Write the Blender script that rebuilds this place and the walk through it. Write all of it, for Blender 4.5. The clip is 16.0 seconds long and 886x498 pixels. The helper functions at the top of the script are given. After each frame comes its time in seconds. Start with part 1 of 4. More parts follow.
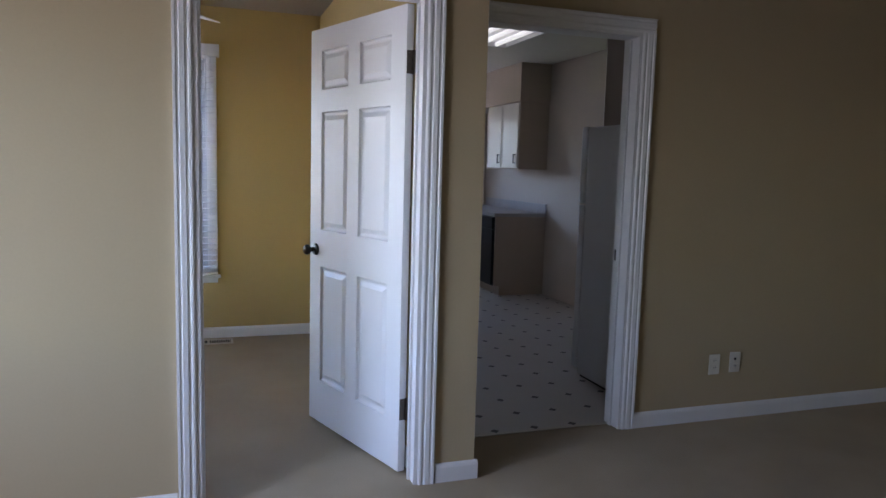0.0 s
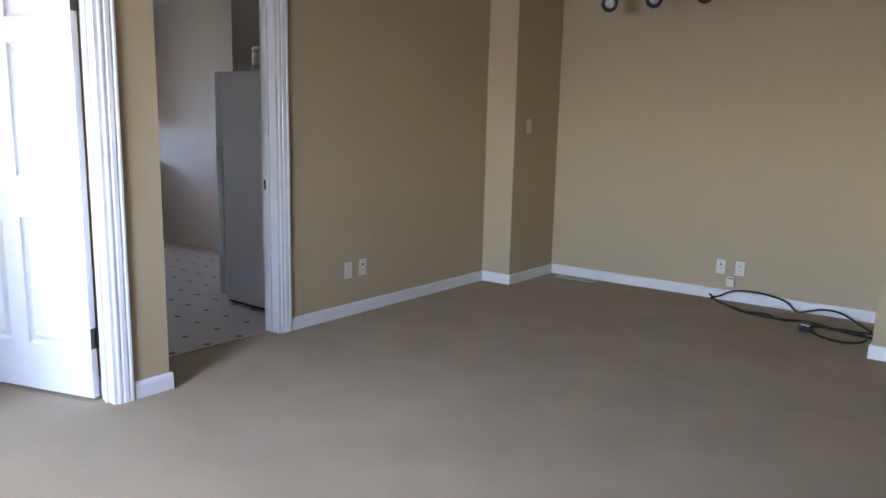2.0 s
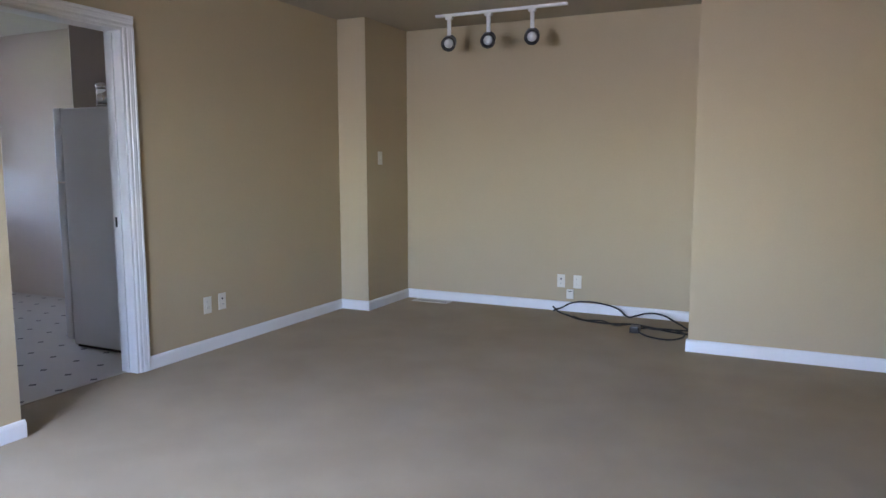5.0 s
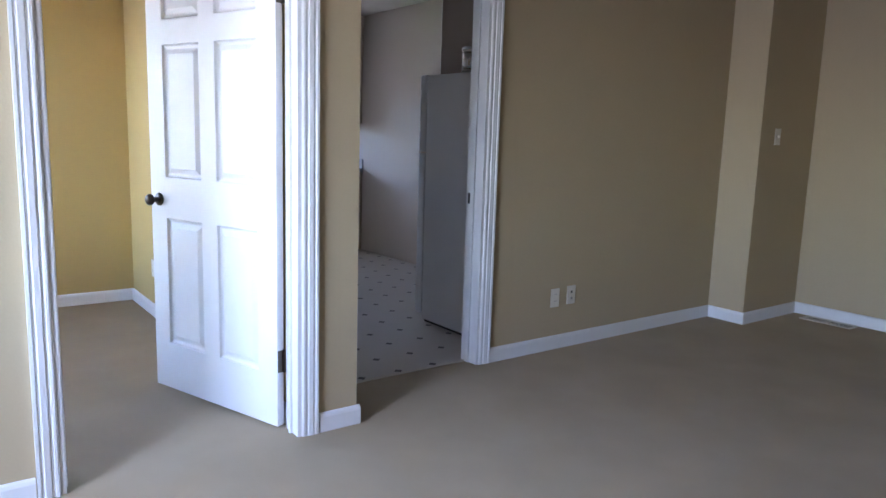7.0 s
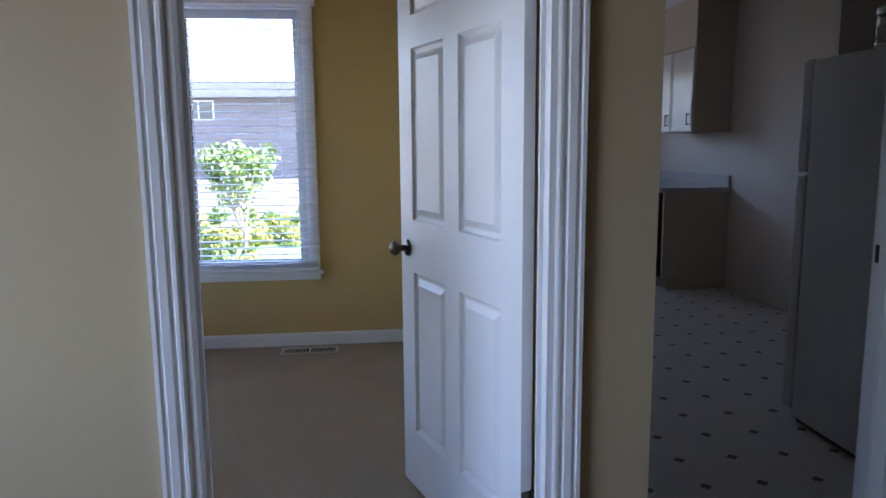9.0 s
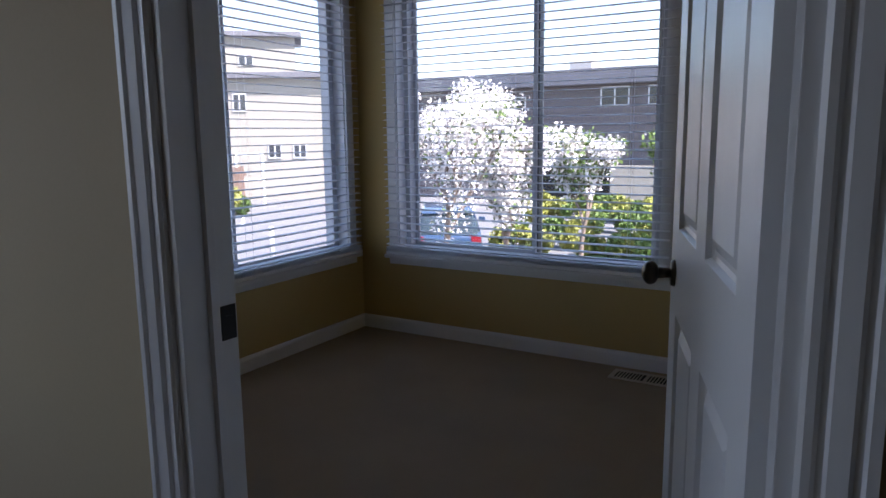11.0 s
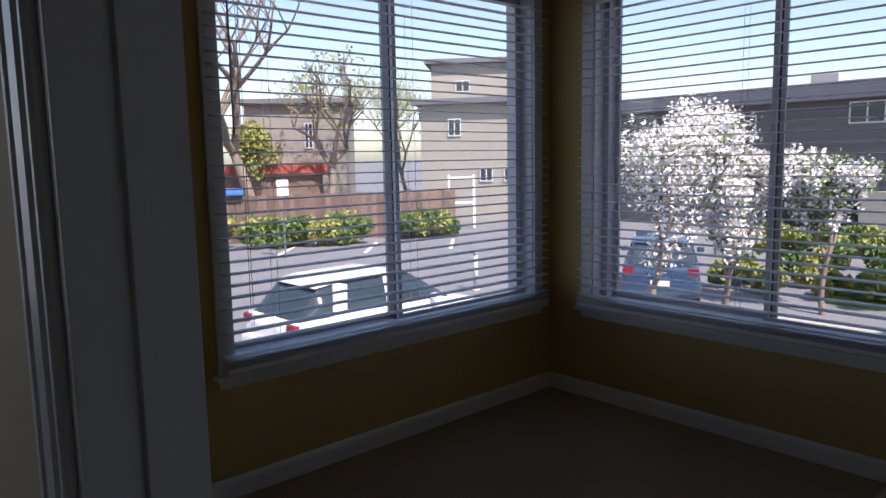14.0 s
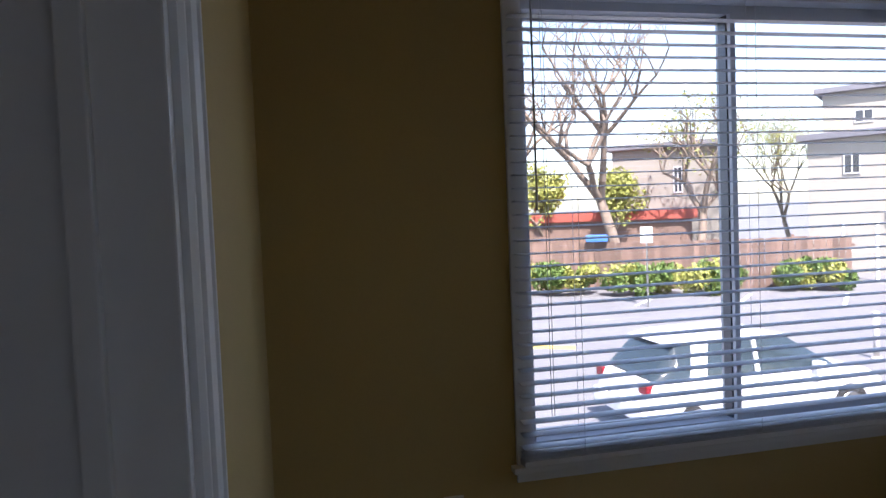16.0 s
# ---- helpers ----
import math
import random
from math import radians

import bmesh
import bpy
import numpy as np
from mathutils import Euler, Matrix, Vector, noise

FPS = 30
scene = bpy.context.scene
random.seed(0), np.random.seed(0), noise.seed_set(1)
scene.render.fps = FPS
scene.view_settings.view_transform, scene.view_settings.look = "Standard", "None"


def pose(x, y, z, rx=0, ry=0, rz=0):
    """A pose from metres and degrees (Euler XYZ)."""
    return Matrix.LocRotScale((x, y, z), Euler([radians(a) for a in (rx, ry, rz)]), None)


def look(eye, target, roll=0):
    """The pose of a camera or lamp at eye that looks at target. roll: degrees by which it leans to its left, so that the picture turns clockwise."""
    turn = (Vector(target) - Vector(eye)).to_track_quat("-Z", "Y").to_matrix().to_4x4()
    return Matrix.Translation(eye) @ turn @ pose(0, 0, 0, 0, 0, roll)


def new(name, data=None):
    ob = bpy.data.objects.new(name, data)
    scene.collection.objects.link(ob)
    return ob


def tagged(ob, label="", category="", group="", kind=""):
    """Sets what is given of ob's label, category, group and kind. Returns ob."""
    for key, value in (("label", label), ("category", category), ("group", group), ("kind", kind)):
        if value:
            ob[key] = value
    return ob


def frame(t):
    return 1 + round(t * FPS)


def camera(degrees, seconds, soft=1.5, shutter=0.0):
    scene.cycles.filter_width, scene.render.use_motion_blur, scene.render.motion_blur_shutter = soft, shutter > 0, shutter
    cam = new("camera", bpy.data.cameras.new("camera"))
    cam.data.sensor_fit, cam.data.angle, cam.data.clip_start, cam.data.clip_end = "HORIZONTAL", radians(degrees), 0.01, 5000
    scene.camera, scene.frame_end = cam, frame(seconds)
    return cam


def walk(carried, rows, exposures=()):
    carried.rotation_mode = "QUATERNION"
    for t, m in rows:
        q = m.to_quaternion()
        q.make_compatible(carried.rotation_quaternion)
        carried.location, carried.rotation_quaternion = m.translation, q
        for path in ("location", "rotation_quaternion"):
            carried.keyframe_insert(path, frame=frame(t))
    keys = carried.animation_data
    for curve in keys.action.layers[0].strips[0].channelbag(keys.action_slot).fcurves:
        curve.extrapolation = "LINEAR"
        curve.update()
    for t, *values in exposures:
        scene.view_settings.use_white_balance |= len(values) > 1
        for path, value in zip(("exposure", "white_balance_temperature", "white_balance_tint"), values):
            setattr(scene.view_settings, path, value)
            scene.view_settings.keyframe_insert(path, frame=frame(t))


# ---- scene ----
cam = camera(64.3, 16.0)
PATH = [
    (0, (-1.127, -2.793, 1.366), (-0.484, -0.912, 1.138), 1.6),
    (0.5, (-1.312, -2.807, 1.334), (-0.382, -1.053, 1.09), 0.2),
    (1, (-1.483, -2.928, 1.286), (-0.419, -1.257, 1.01), 2.4),
    (1.5, (-1.655, -2.963, 1.294), (-0.363, -1.462, 1.013), 2.1),
    (2, (-1.808, -3.071, 1.285), (-0.245, -1.867, 0.953), 1.3),
    (2.5, (-1.897, -3.151, 1.277), (-0.279, -2.026, 0.939), 1.5),
    (3, (-1.967, -3.172, 1.281), (-0.206, -2.266, 1.008), 0.7),
    (5.5, (-2.018, -3.156, 1.264), (-0.229, -2.292, 1.037), -0.2),
    (6, (-1.833, -3.024, 1.264), (-0.194, -1.899, 1.037), 0.5),
    (6.5, (-1.664, -2.832, 1.225), (-0.316, -1.398, 0.87), 0.6),
    (7, (-1.481, -2.581, 1.254), (-0.298, -0.999, 0.943), 1.8),
    (7.5, (-1.267, -2.395, 1.277), (-0.37, -0.634, 0.972), 2.8),
    (8, (-1.082, -2.17, 1.312), (-0.458, -0.296, 0.999), 1.9),
    (8.5, (-0.9, -1.923, 1.316), (-0.495, 0.013, 1.021), 0.9),
    (11, (-0.224, -0.725, 1.244), (-1.237, 0.969, 0.92), -0.7),
    (11.5, (-0.15, -0.518, 1.253), (-1.561, 0.856, 0.906), 1.9),
    (12, (-0.055, -0.482, 1.283), (-1.552, 0.799, 0.938), 0.8),
    (12.5, (-0.063, -0.452, 1.337), (-1.546, 0.889, 1.292), -0.8),
    (13, (-0.129, -0.424, 1.322), (-1.573, 0.951, 1.169), -0.5),
    (13.5, (-0.273, -0.329, 1.305), (-1.726, 1.026, 1.074), -0.3),
    (14, (-0.499, -0.158, 1.29), (-1.973, 1.17, 1.036), -1.1),
    (14.5, (-0.685, -0.006, 1.286), (-2.204, 1.275, 1.056), -1.0),
    (15, (-0.71, 0.071, 1.299), (-2.436, 1.059, 1.085), -1.5),
    (15.5, (-0.686, 0.128, 1.363), (-2.587, 0.718, 1.173), -1.7),
    (16, (-0.667, 0.176, 1.386), (-2.615, 0.615, 1.286), -2.3),
]
walk(cam, [(t, look(eye, target, roll)) for t, eye, target, roll in PATH],
     exposures=[(0.0, 3.8, 6150, 19), (1.0, 4.45, 6150, 19), (2.0, 5.2, 6150, 19), (3.0, 5.35, 6100, 19), (5.5, 5.45, 5850, 19), (6.3, 5.4, 5850, 19), (7.0, 4.9, 5800, 19),
                (8.0, 4.0, 5750, 19), (8.7, 3.6, 5750, 19), (10.8, 1.85, 6150, 19), (12.2, 1.0, 6300, 19), (13.0, 0.85, 6450, 19), (15.2, 0.8, 6450, 19), (16.0, 1.7, 6300, 19)])# ---- world and light ----
world = bpy.data.worlds.new("world")
scene.world = world
world.use_nodes = True
wn = world.node_tree
sky = wn.nodes.new("ShaderNodeTexSky")
sky.sky_type = "NISHITA"
sky.sun_disc = False
sky.sun_elevation = radians(54)
sky.sun_rotation = radians(98)
sky.dust_density = 1.2
wn.nodes["Background"].inputs["Strength"].default_value = 0.15
wn.links.new(sky.outputs[0], wn.nodes["Background"].inputs["Color"])


def sun_lamp():
    data = bpy.data.lights.new("sun", "SUN")
    data.energy, data.angle, data.color = 5.0, radians(0.6), (1.0, 0.95, 0.88)
    ob = new("sun", data)
    # from the east, high
    ob.matrix_world = look((8.7, -1.2, 12.1), (0, 0, 0))


def area_lamp(name, eye, target, w, h, watts, colour=(0.93, 0.96, 1.0)):
    data = bpy.data.lights.new(name, "AREA")
    data.shape, data.size, data.size_y, data.energy, data.color = "RECTANGLE", w, h, watts, colour
    ob = new(name, data)
    ob.matrix_world = look(eye, target)
    data.spread = radians(125)
    return ob


sun_lamp()
# daylight in the living room's opening, and an added fill lamp for the kitchen
area_lamp("window_light_living", (-3.06, -1.25, 1.45), (0, -1.6, -1.0), 1.35, 1.25, 2.0, (0.76, 0.86, 1.0))
area_lamp("fill_light_kitchen", (1.0, 6.06, 1.67), (1.0, 3.0, 1.2), 1.05, 0.7, 0.035, (1.0, 0.93, 0.85))

# ---- materials ----


def mat(name, base, rough=0.6, metal=0.0, grain=0.0, grain_scale=200.0, vary=0.06, vary_scale=3.0, bump=0.0, bump_scale=300.0, spec=0.5, coat=0.0, rand=0.0):
    m = bpy.data.materials.new(name)
    m.use_nodes = True
    t = m.node_tree
    p = t.nodes["Principled BSDF"]
    p.inputs["Roughness"].default_value = rough
    p.inputs["Metallic"].default_value = metal
    p.inputs["Specular IOR Level"].default_value = spec
    p.inputs["Coat Weight"].default_value = coat
    co = t.nodes.new("ShaderNodeTexCoord")
    big = t.nodes.new("ShaderNodeTexNoise")
    big.inputs["Scale"].default_value = vary_scale
    big.inputs["Detail"].default_value = 4
    t.links.new(co.outputs["Object"], big.inputs["Vector"])
    fine = t.nodes.new("ShaderNodeTexNoise")
    fine.inputs["Scale"].default_value = grain_scale
    fine.inputs["Detail"].default_value = 3
    t.links.new(co.outputs["Object"], fine.inputs["Vector"])

    def scaled(sock, amount):
        n = t.nodes.new("ShaderNodeMath")
        n.operation = "MULTIPLY_ADD"
        n.inputs[1].default_value = amount * 2
        n.inputs[2].default_value = 1.0 - amount
        t.links.new(sock, n.inputs[0])
        return n.outputs[0]
    mul = t.nodes.new("ShaderNodeMath")
    mul.operation = "MULTIPLY"
    t.links.new(scaled(big.outputs["Fac"], vary), mul.inputs[0])
    t.links.new(scaled(fine.outputs["Fac"], grain), mul.inputs[1])
    last = mul.outputs[0]
    if rand:
        info = t.nodes.new("ShaderNodeObjectInfo")
        m2 = t.nodes.new("ShaderNodeMath")
        m2.operation = "MULTIPLY"
        t.links.new(last, m2.inputs[0])
        t.links.new(scaled(info.outputs["Random"], rand), m2.inputs[1])
        last = m2.outputs[0]
    mix = t.nodes.new("ShaderNodeVectorMath")
    mix.operation = "SCALE"
    mix.inputs[0].default_value = base
    t.links.new(last, mix.inputs["Scale"])
    t.links.new(mix.outputs[0], p.inputs["Base Color"])
    if bump:
        bn = t.nodes.new("ShaderNodeTexNoise")
        bn.inputs["Scale"].default_value = bump_scale
        bn.inputs["Detail"].default_value = 3
        t.links.new(co.outputs["Object"], bn.inputs["Vector"])
        b = t.nodes.new("ShaderNodeBump")
        b.inputs["Strength"].default_value = bump
        b.inputs["Distance"].default_value = 0.004
        t.links.new(bn.outputs["Fac"], b.inputs["Height"])
        t.links.new(b.outputs[0], p.inputs["Normal"])
    return m


TAN = mat("tan_wall_paint", (0.476, 0.382, 0.241), 0.75, vary=0.03, vary_scale=1.5, grain=0.03, grain_scale=90, bump=0.12, bump_scale=140)
YELLOW = mat("yellow_wall_paint", (0.55, 0.40, 0.155), 0.75, vary=0.03, vary_scale=1.5, grain=0.03, grain_scale=90, bump=0.12, bump_scale=140)
KWALL = mat("kitchen_wall_paint", (0.60, 0.53, 0.46), 0.6, vary=0.03, grain=0.02, bump=0.1, bump_scale=140)
# shade is put into this tan: darkened to cut light bounced off the ceiling
CEIL = mat("shaded_ceiling_paint", (0.40, 0.34, 0.25), 0.85, vary=0.03, grain=0.05, grain_scale=120, bump=0.35, bump_scale=90)
KCEIL = mat("white_ceiling_paint", (0.78, 0.75, 0.70), 0.85, vary=0.03, grain=0.05, grain_scale=120, bump=0.35, bump_scale=90)
WHITE = mat("white_gloss_trim_paint", (0.80, 0.80, 0.81), 0.35, vary=0.03, vary_scale=2.0, grain=0.015, grain_scale=60, bump=0.03, bump_scale=50)
CARPET = mat("beige_cut_pile_carpet", (0.40, 0.325, 0.23), 0.95, vary=0.16, vary_scale=2.4, grain=0.22, grain_scale=420, bump=0.9, bump_scale=380, spec=0.1)
VINYL = mat("cream_sheet_vinyl", (0.50, 0.46, 0.42), 0.38, vary=0.06, vary_scale=3, grain=0.05, grain_scale=60, bump=0.05)
DIAMOND = mat("dark_inset_vinyl", (0.05, 0.04, 0.04), 0.4, vary=0.1)
BLACK = mat("black_plastic", (0.015, 0.015, 0.016), 0.35, vary=0.1)
RUBBER = mat("black_cable_rubber", (0.012, 0.012, 0.012), 0.5, vary=0.1)
BRASS = mat("aged_dark_bronze", (0.10, 0.085, 0.07), 0.28, metal=1.0, vary=0.15, vary_scale=30)
STEEL = mat("brushed_steel", (0.45, 0.44, 0.42), 0.3, metal=1.0, vary=0.1, vary_scale=40)
PLATE = mat("ivory_cover_plate_plastic", (0.74, 0.71, 0.63), 0.4, vary=0.03)
FRIDGE = mat("white_appliance_enamel", (0.70, 0.71, 0.73), 0.4, vary=0.03, bump=0.12, bump_scale=400)
CAB = mat("pale_laminate_cabinet", (0.52, 0.42, 0.33), 0.45, vary=0.06, vary_scale=6)
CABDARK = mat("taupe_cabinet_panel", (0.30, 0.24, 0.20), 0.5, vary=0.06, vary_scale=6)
CABDOOR = mat("cream_cabinet_door", (0.74, 0.70, 0.64), 0.35, vary=0.03)
COUNTER = mat("grey_laminate_worktop", (0.45, 0.43, 0.42), 0.35, vary=0.1, vary_scale=12)
SLAT = mat("white_vinyl_slat", (0.72, 0.73, 0.76), 0.45, vary=0.03, rand=0.03)
FRAME = mat("grey_white_vinyl_window_frame", (0.62, 0.63, 0.66), 0.4, vary=0.04)
ALU = mat("dull_aluminium", (0.13, 0.135, 0.15), 0.45, metal=0.7, vary=0.06)
GRILLE = mat("beige_painted_steel_grille", (0.55, 0.50, 0.42), 0.45, vary=0.05)
# near-black colour standing for the shade inside openings
VOIDSHADE = mat("painted_void_shade", (0.02, 0.02, 0.02), 0.9)
TIN = mat("polished_tin", (0.75, 0.74, 0.72), 0.1, metal=1.0, vary=0.05)
LENS = mat("translucent_lamp_diffuser", (0.85, 0.85, 0.83), 0.3, vary=0.02)
ASPHALT = mat("grey_asphalt", (0.16, 0.16, 0.17), 0.9, vary=0.2, vary_scale=0.5, grain=0.2, grain_scale=60, bump=0.4, bump_scale=80)
CONCRETE = mat("light_concrete", (0.48, 0.46, 0.43), 0.85, vary=0.12, vary_scale=1.2, grain=0.1)
GRASS = mat("lawn_grass", (0.10, 0.17, 0.035), 0.9, vary=0.35, vary_scale=1.5, grain=0.4, grain_scale=40, bump=1.0, bump_scale=60)
LINEW = mat("white_road_paint", (0.75, 0.75, 0.73), 0.8, vary=0.1)
LINEY = mat("yellow_road_paint", (0.70, 0.52, 0.12), 0.8, vary=0.1)
CARW = mat("white_car_paint", (0.82, 0.82, 0.84), 0.2, vary=0.01, coat=0.6)
CARB = mat("dark_blue_car_paint", (0.03, 0.06, 0.12), 0.2, vary=0.02, coat=0.6)
CGLASS = mat("tinted_car_glass", (0.03, 0.045, 0.055), 0.05, vary=0.02)
TYRE = mat("tyre_rubber", (0.02, 0.02, 0.02), 0.8, vary=0.1)
RED = mat("red_tail_lamp", (0.20, 0.008, 0.015), 0.15)
BARK = mat("grey_brown_bark", (0.20, 0.155, 0.12), 0.9, vary=0.25, vary_scale=5, bump=0.8, bump_scale=25)
LEAF = mat("green_leaves", (0.10, 0.16, 0.035), 0.6, vary=0.4, vary_scale=6)
LEAFY = mat("yellow_green_leaves", (0.26, 0.27, 0.06), 0.6, vary=0.4, vary_scale=6)
TWIG = mat("bare_twig_bark", (0.15, 0.125, 0.09), 0.8, vary=0.3)
BLOSSOM = mat("white_blossom", (0.80, 0.76, 0.74), 0.6, vary=0.15, vary_scale=8)
FENCE = mat("weathered_fence_board", (0.17, 0.11, 0.085), 0.85, vary=0.25, vary_scale=3, rand=0.3)
BEIGE = mat("beige_stucco", (0.35, 0.325, 0.28), 0.9, vary=0.08, vary_scale=0.4, bump=0.3, bump_scale=30)
GREYW = mat("grey_stucco", (0.27, 0.25, 0.22), 0.9, vary=0.08, vary_scale=0.4, bump=0.3, bump_scale=30)
TAUPE = mat("dark_taupe_siding", (0.14, 0.125, 0.13), 0.85, vary=0.1, vary_scale=0.5)
ROOF = mat("grey_flat_roofing", (0.16, 0.16, 0.18), 0.9, vary=0.15, vary_scale=0.6)
REDROOF = mat("red_clay_roofing", (0.30, 0.07, 0.05), 0.85, vary=0.2, vary_scale=2)
BLUE = mat("blue_plastic_tarp", (0.06, 0.18, 0.5), 0.5, vary=0.1)
GLASSD = mat("dark_window_glass", (0.04, 0.045, 0.055), 0.08, vary=0.05)

glass = bpy.data.materials.new("clear_window_glass")
glass.use_nodes = True
_t = glass.node_tree
_p = _t.nodes["Principled BSDF"]
_tr = _t.nodes.new("ShaderNodeBsdfTransparent")
_gl = _t.nodes.new("ShaderNodeBsdfGlossy")
_gl.inputs["Roughness"].default_value = 0.02
_mx = _t.nodes.new("ShaderNodeMixShader")
_mx.inputs[0].default_value = 0.05
_t.links.new(_tr.outputs[0], _mx.inputs[1])
_t.links.new(_gl.outputs[0], _mx.inputs[2])
_t.links.new(_mx.outputs[0], _t.nodes["Material Output"].inputs["Surface"])
GLASS = glass

# ---- mesh builders ----


def box_bm(bm, lo, hi, bevel=0.0, m=None):
    lo, hi = Vector(lo), Vector(hi)
    r = bmesh.ops.create_cube(bm, size=1.0)
    vs = r["verts"]
    bmesh.ops.scale(bm, vec=hi - lo, verts=vs)
    bmesh.ops.translate(bm, vec=(hi + lo) / 2, verts=vs)
    if bevel:
        es = list({e for v in vs for e in v.link_edges})
        out = bmesh.ops.bevel(bm, geom=es, offset=bevel, segments=2, profile=0.7, affect="EDGES", clamp_overlap=True)
        vs = list({v for f in out["faces"] for v in f.verts} | {v for v in vs if v.is_valid})
    if m is not None:
        bmesh.ops.transform(bm, matrix=m, verts=vs)
    return vs


def cyl_bm(bm, a, b, r1, r2=None, seg=16, caps=True):
    a, b = Vector(a), Vector(b)
    d = b - a
    q = Vector((0, 0, 1)).rotation_difference(d).to_matrix().to_4x4()
    r = bmesh.ops.create_cone(bm, cap_ends=caps, segments=seg, radius1=r1, radius2=r1 if r2 is None else r2, depth=d.length)
    bmesh.ops.transform(bm, matrix=Matrix.Translation((a + b) / 2) @ q, verts=r["verts"])
    return r["verts"]


def done(bm, name, material, parent=None, smooth=False):
    me = bpy.data.meshes.new(name)
    bm.normal_update()
    bm.to_mesh(me)
    bm.free()
    if smooth:
        for p in me.polygons:
            p.use_smooth = True
    me.materials.append(material)
    ob = new(name, me)
    if parent is not None:
        ob.parent = parent
    return ob


def boxes(name, material, blocks, bevel=0.0, parent=None):
    bm = bmesh.new()
    for lo, hi in blocks:
        box_bm(bm, lo, hi, bevel)
    return done(bm, name, material, parent)


def empty(name, m=None):
    ob = new(name)
    ob.empty_display_size = 0.1
    if m is not None:
        ob.matrix_world = m
    return ob


def structure(ob, label, category):
    return tagged(ob, label, category, kind="structure")


def profile_bm(bm, pts, axis_a, axis_b, start, end):
    """Sweep a closed 2D outline (pairs along axis_a, axis_b) from start to end."""
    start, end, axis_a, axis_b = Vector(start), Vector(end), Vector(axis_a), Vector(axis_b)
    ring = [[bm.verts.new(o + axis_a * u + axis_b * v) for u, v in pts] for o in (start, end)]
    n = len(pts)
    for i in range(n):
        bm.faces.new((ring[0][i], ring[0][(i + 1) % n], ring[1][(i + 1) % n], ring[1][i]))
    bm.faces.new(ring[0])
    bm.faces.new(list(reversed(ring[1])))
    bmesh.ops.recalc_face_normals(bm, faces=bm.faces)


def tube(name, material, pts, r, parent=None, cyclic=False):
    cu = bpy.data.curves.new(name, "CURVE")
    cu.dimensions, cu.bevel_depth, cu.bevel_resolution, cu.resolution_u = "3D", r, 3, 8
    sp = cu.splines.new("BEZIER")
    sp.bezier_points.add(len(pts) - 1)
    for bp, p in zip(sp.bezier_points, pts):
        bp.co = p
        bp.handle_left_type = bp.handle_right_type = "AUTO"
    sp.use_cyclic_u = cyclic
    cu.materials.append(material)
    ob = new(name, cu)
    if parent is not None:
        ob.parent = parent
    return ob


# ---- plan ----
CEI = 2.51          # ceiling height
XW, XE = -2.985, 3.93    # west wall face, east wall face
YN = 2.875          # north wall face of the bedroom
OL, OR_, OT = -1.163, -0.258, 2.06    # bedroom door opening
KL, KR, KT = 0.075, 0.98, 2.07      # kitchen opening
YA = 0.35           # face of the kitchen wall
YS = -6.0
WY0, WY1, WZ0, WZ1 = 0.99, 2.74, 0.50, 2.14     # west window opening
NX0, NX1, NZ0, NZ1 = -2.70, -1.085, 0.50, 2.14   # north window opening

# ---- large structure ----
structure(boxes("floor_carpet", CARPET, [((XW - 0.2, YS - 0.2, -0.12), (XE + 0.2, 0.0, 0.0)), ((XW - 0.2, 0.0, -0.12), (-0.125, YN + 0.2, 0.0)),
                                      ((-0.125, 0.0, -0.12), (XE + 0.2, 0.45, 0.0))]), "beige cut-pile carpet, lightly worn and spotted", "carpet")
structure(boxes("floor_kitchen", VINYL, [((-0.125, 0.45, -0.12), (2.65, 6.2, -0.002))]), "cream sheet vinyl floor with small dark diamonds", "floor")
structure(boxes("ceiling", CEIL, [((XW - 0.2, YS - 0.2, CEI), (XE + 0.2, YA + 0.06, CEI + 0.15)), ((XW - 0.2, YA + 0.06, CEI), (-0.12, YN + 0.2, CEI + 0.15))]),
          "plain painted ceiling, its shade put into a tan base colour", "ceiling")
structure(boxes("ceiling_kitchen", KCEIL, [((-0.12, YA + 0.06, CEI), (2.65, 6.2, CEI + 0.15))]), "plain white kitchen ceiling", "ceiling")

# bedroom door wall: tan towards the living room, yellow towards the bedroom
structure(boxes("wall_bedroom_door", TAN, [((XW, 0, 0), (OL, 0.08, CEI)), ((OL, 0, OT), (OR_, 0.08, CEI)), ((OR_, 0, 0), (0.0, 0.08, CEI)),
                                      ((-0.1, 0.08, 0), (0.0, YA, CEI))]), "tan painted wall with a bedroom doorway", "wall")
structure(boxes("wall_bedroom_south", YELLOW, [((XW, 0.08, 0), (OL, 0.105, CEI)), ((OL, 0.08, OT), (OR_, 0.105, CEI)), ((OR_, 0.08, 0), (-0.1, 0.105, CEI))]),
          "yellow bedroom side of the door wall", "wall")
structure(boxes("wall_bedroom_east", YELLOW, [((-0.25, 0.105, 0), (-0.1, YN + 0.2, CEI))]), "yellow painted bedroom wall", "wall")
structure(boxes("wall_bedroom_north", YELLOW, [((XW - 0.2, YN, 0), (NX0, YN + 0.16, CEI)), ((NX1, YN, 0), (-0.25, YN + 0.16, CEI)),
                                          ((NX0, YN, 0), (NX1, YN + 0.16, NZ0)), ((NX0, YN, NZ1), (NX1, YN + 0.16, CEI))]), "yellow painted wall round a wide window", "wall")
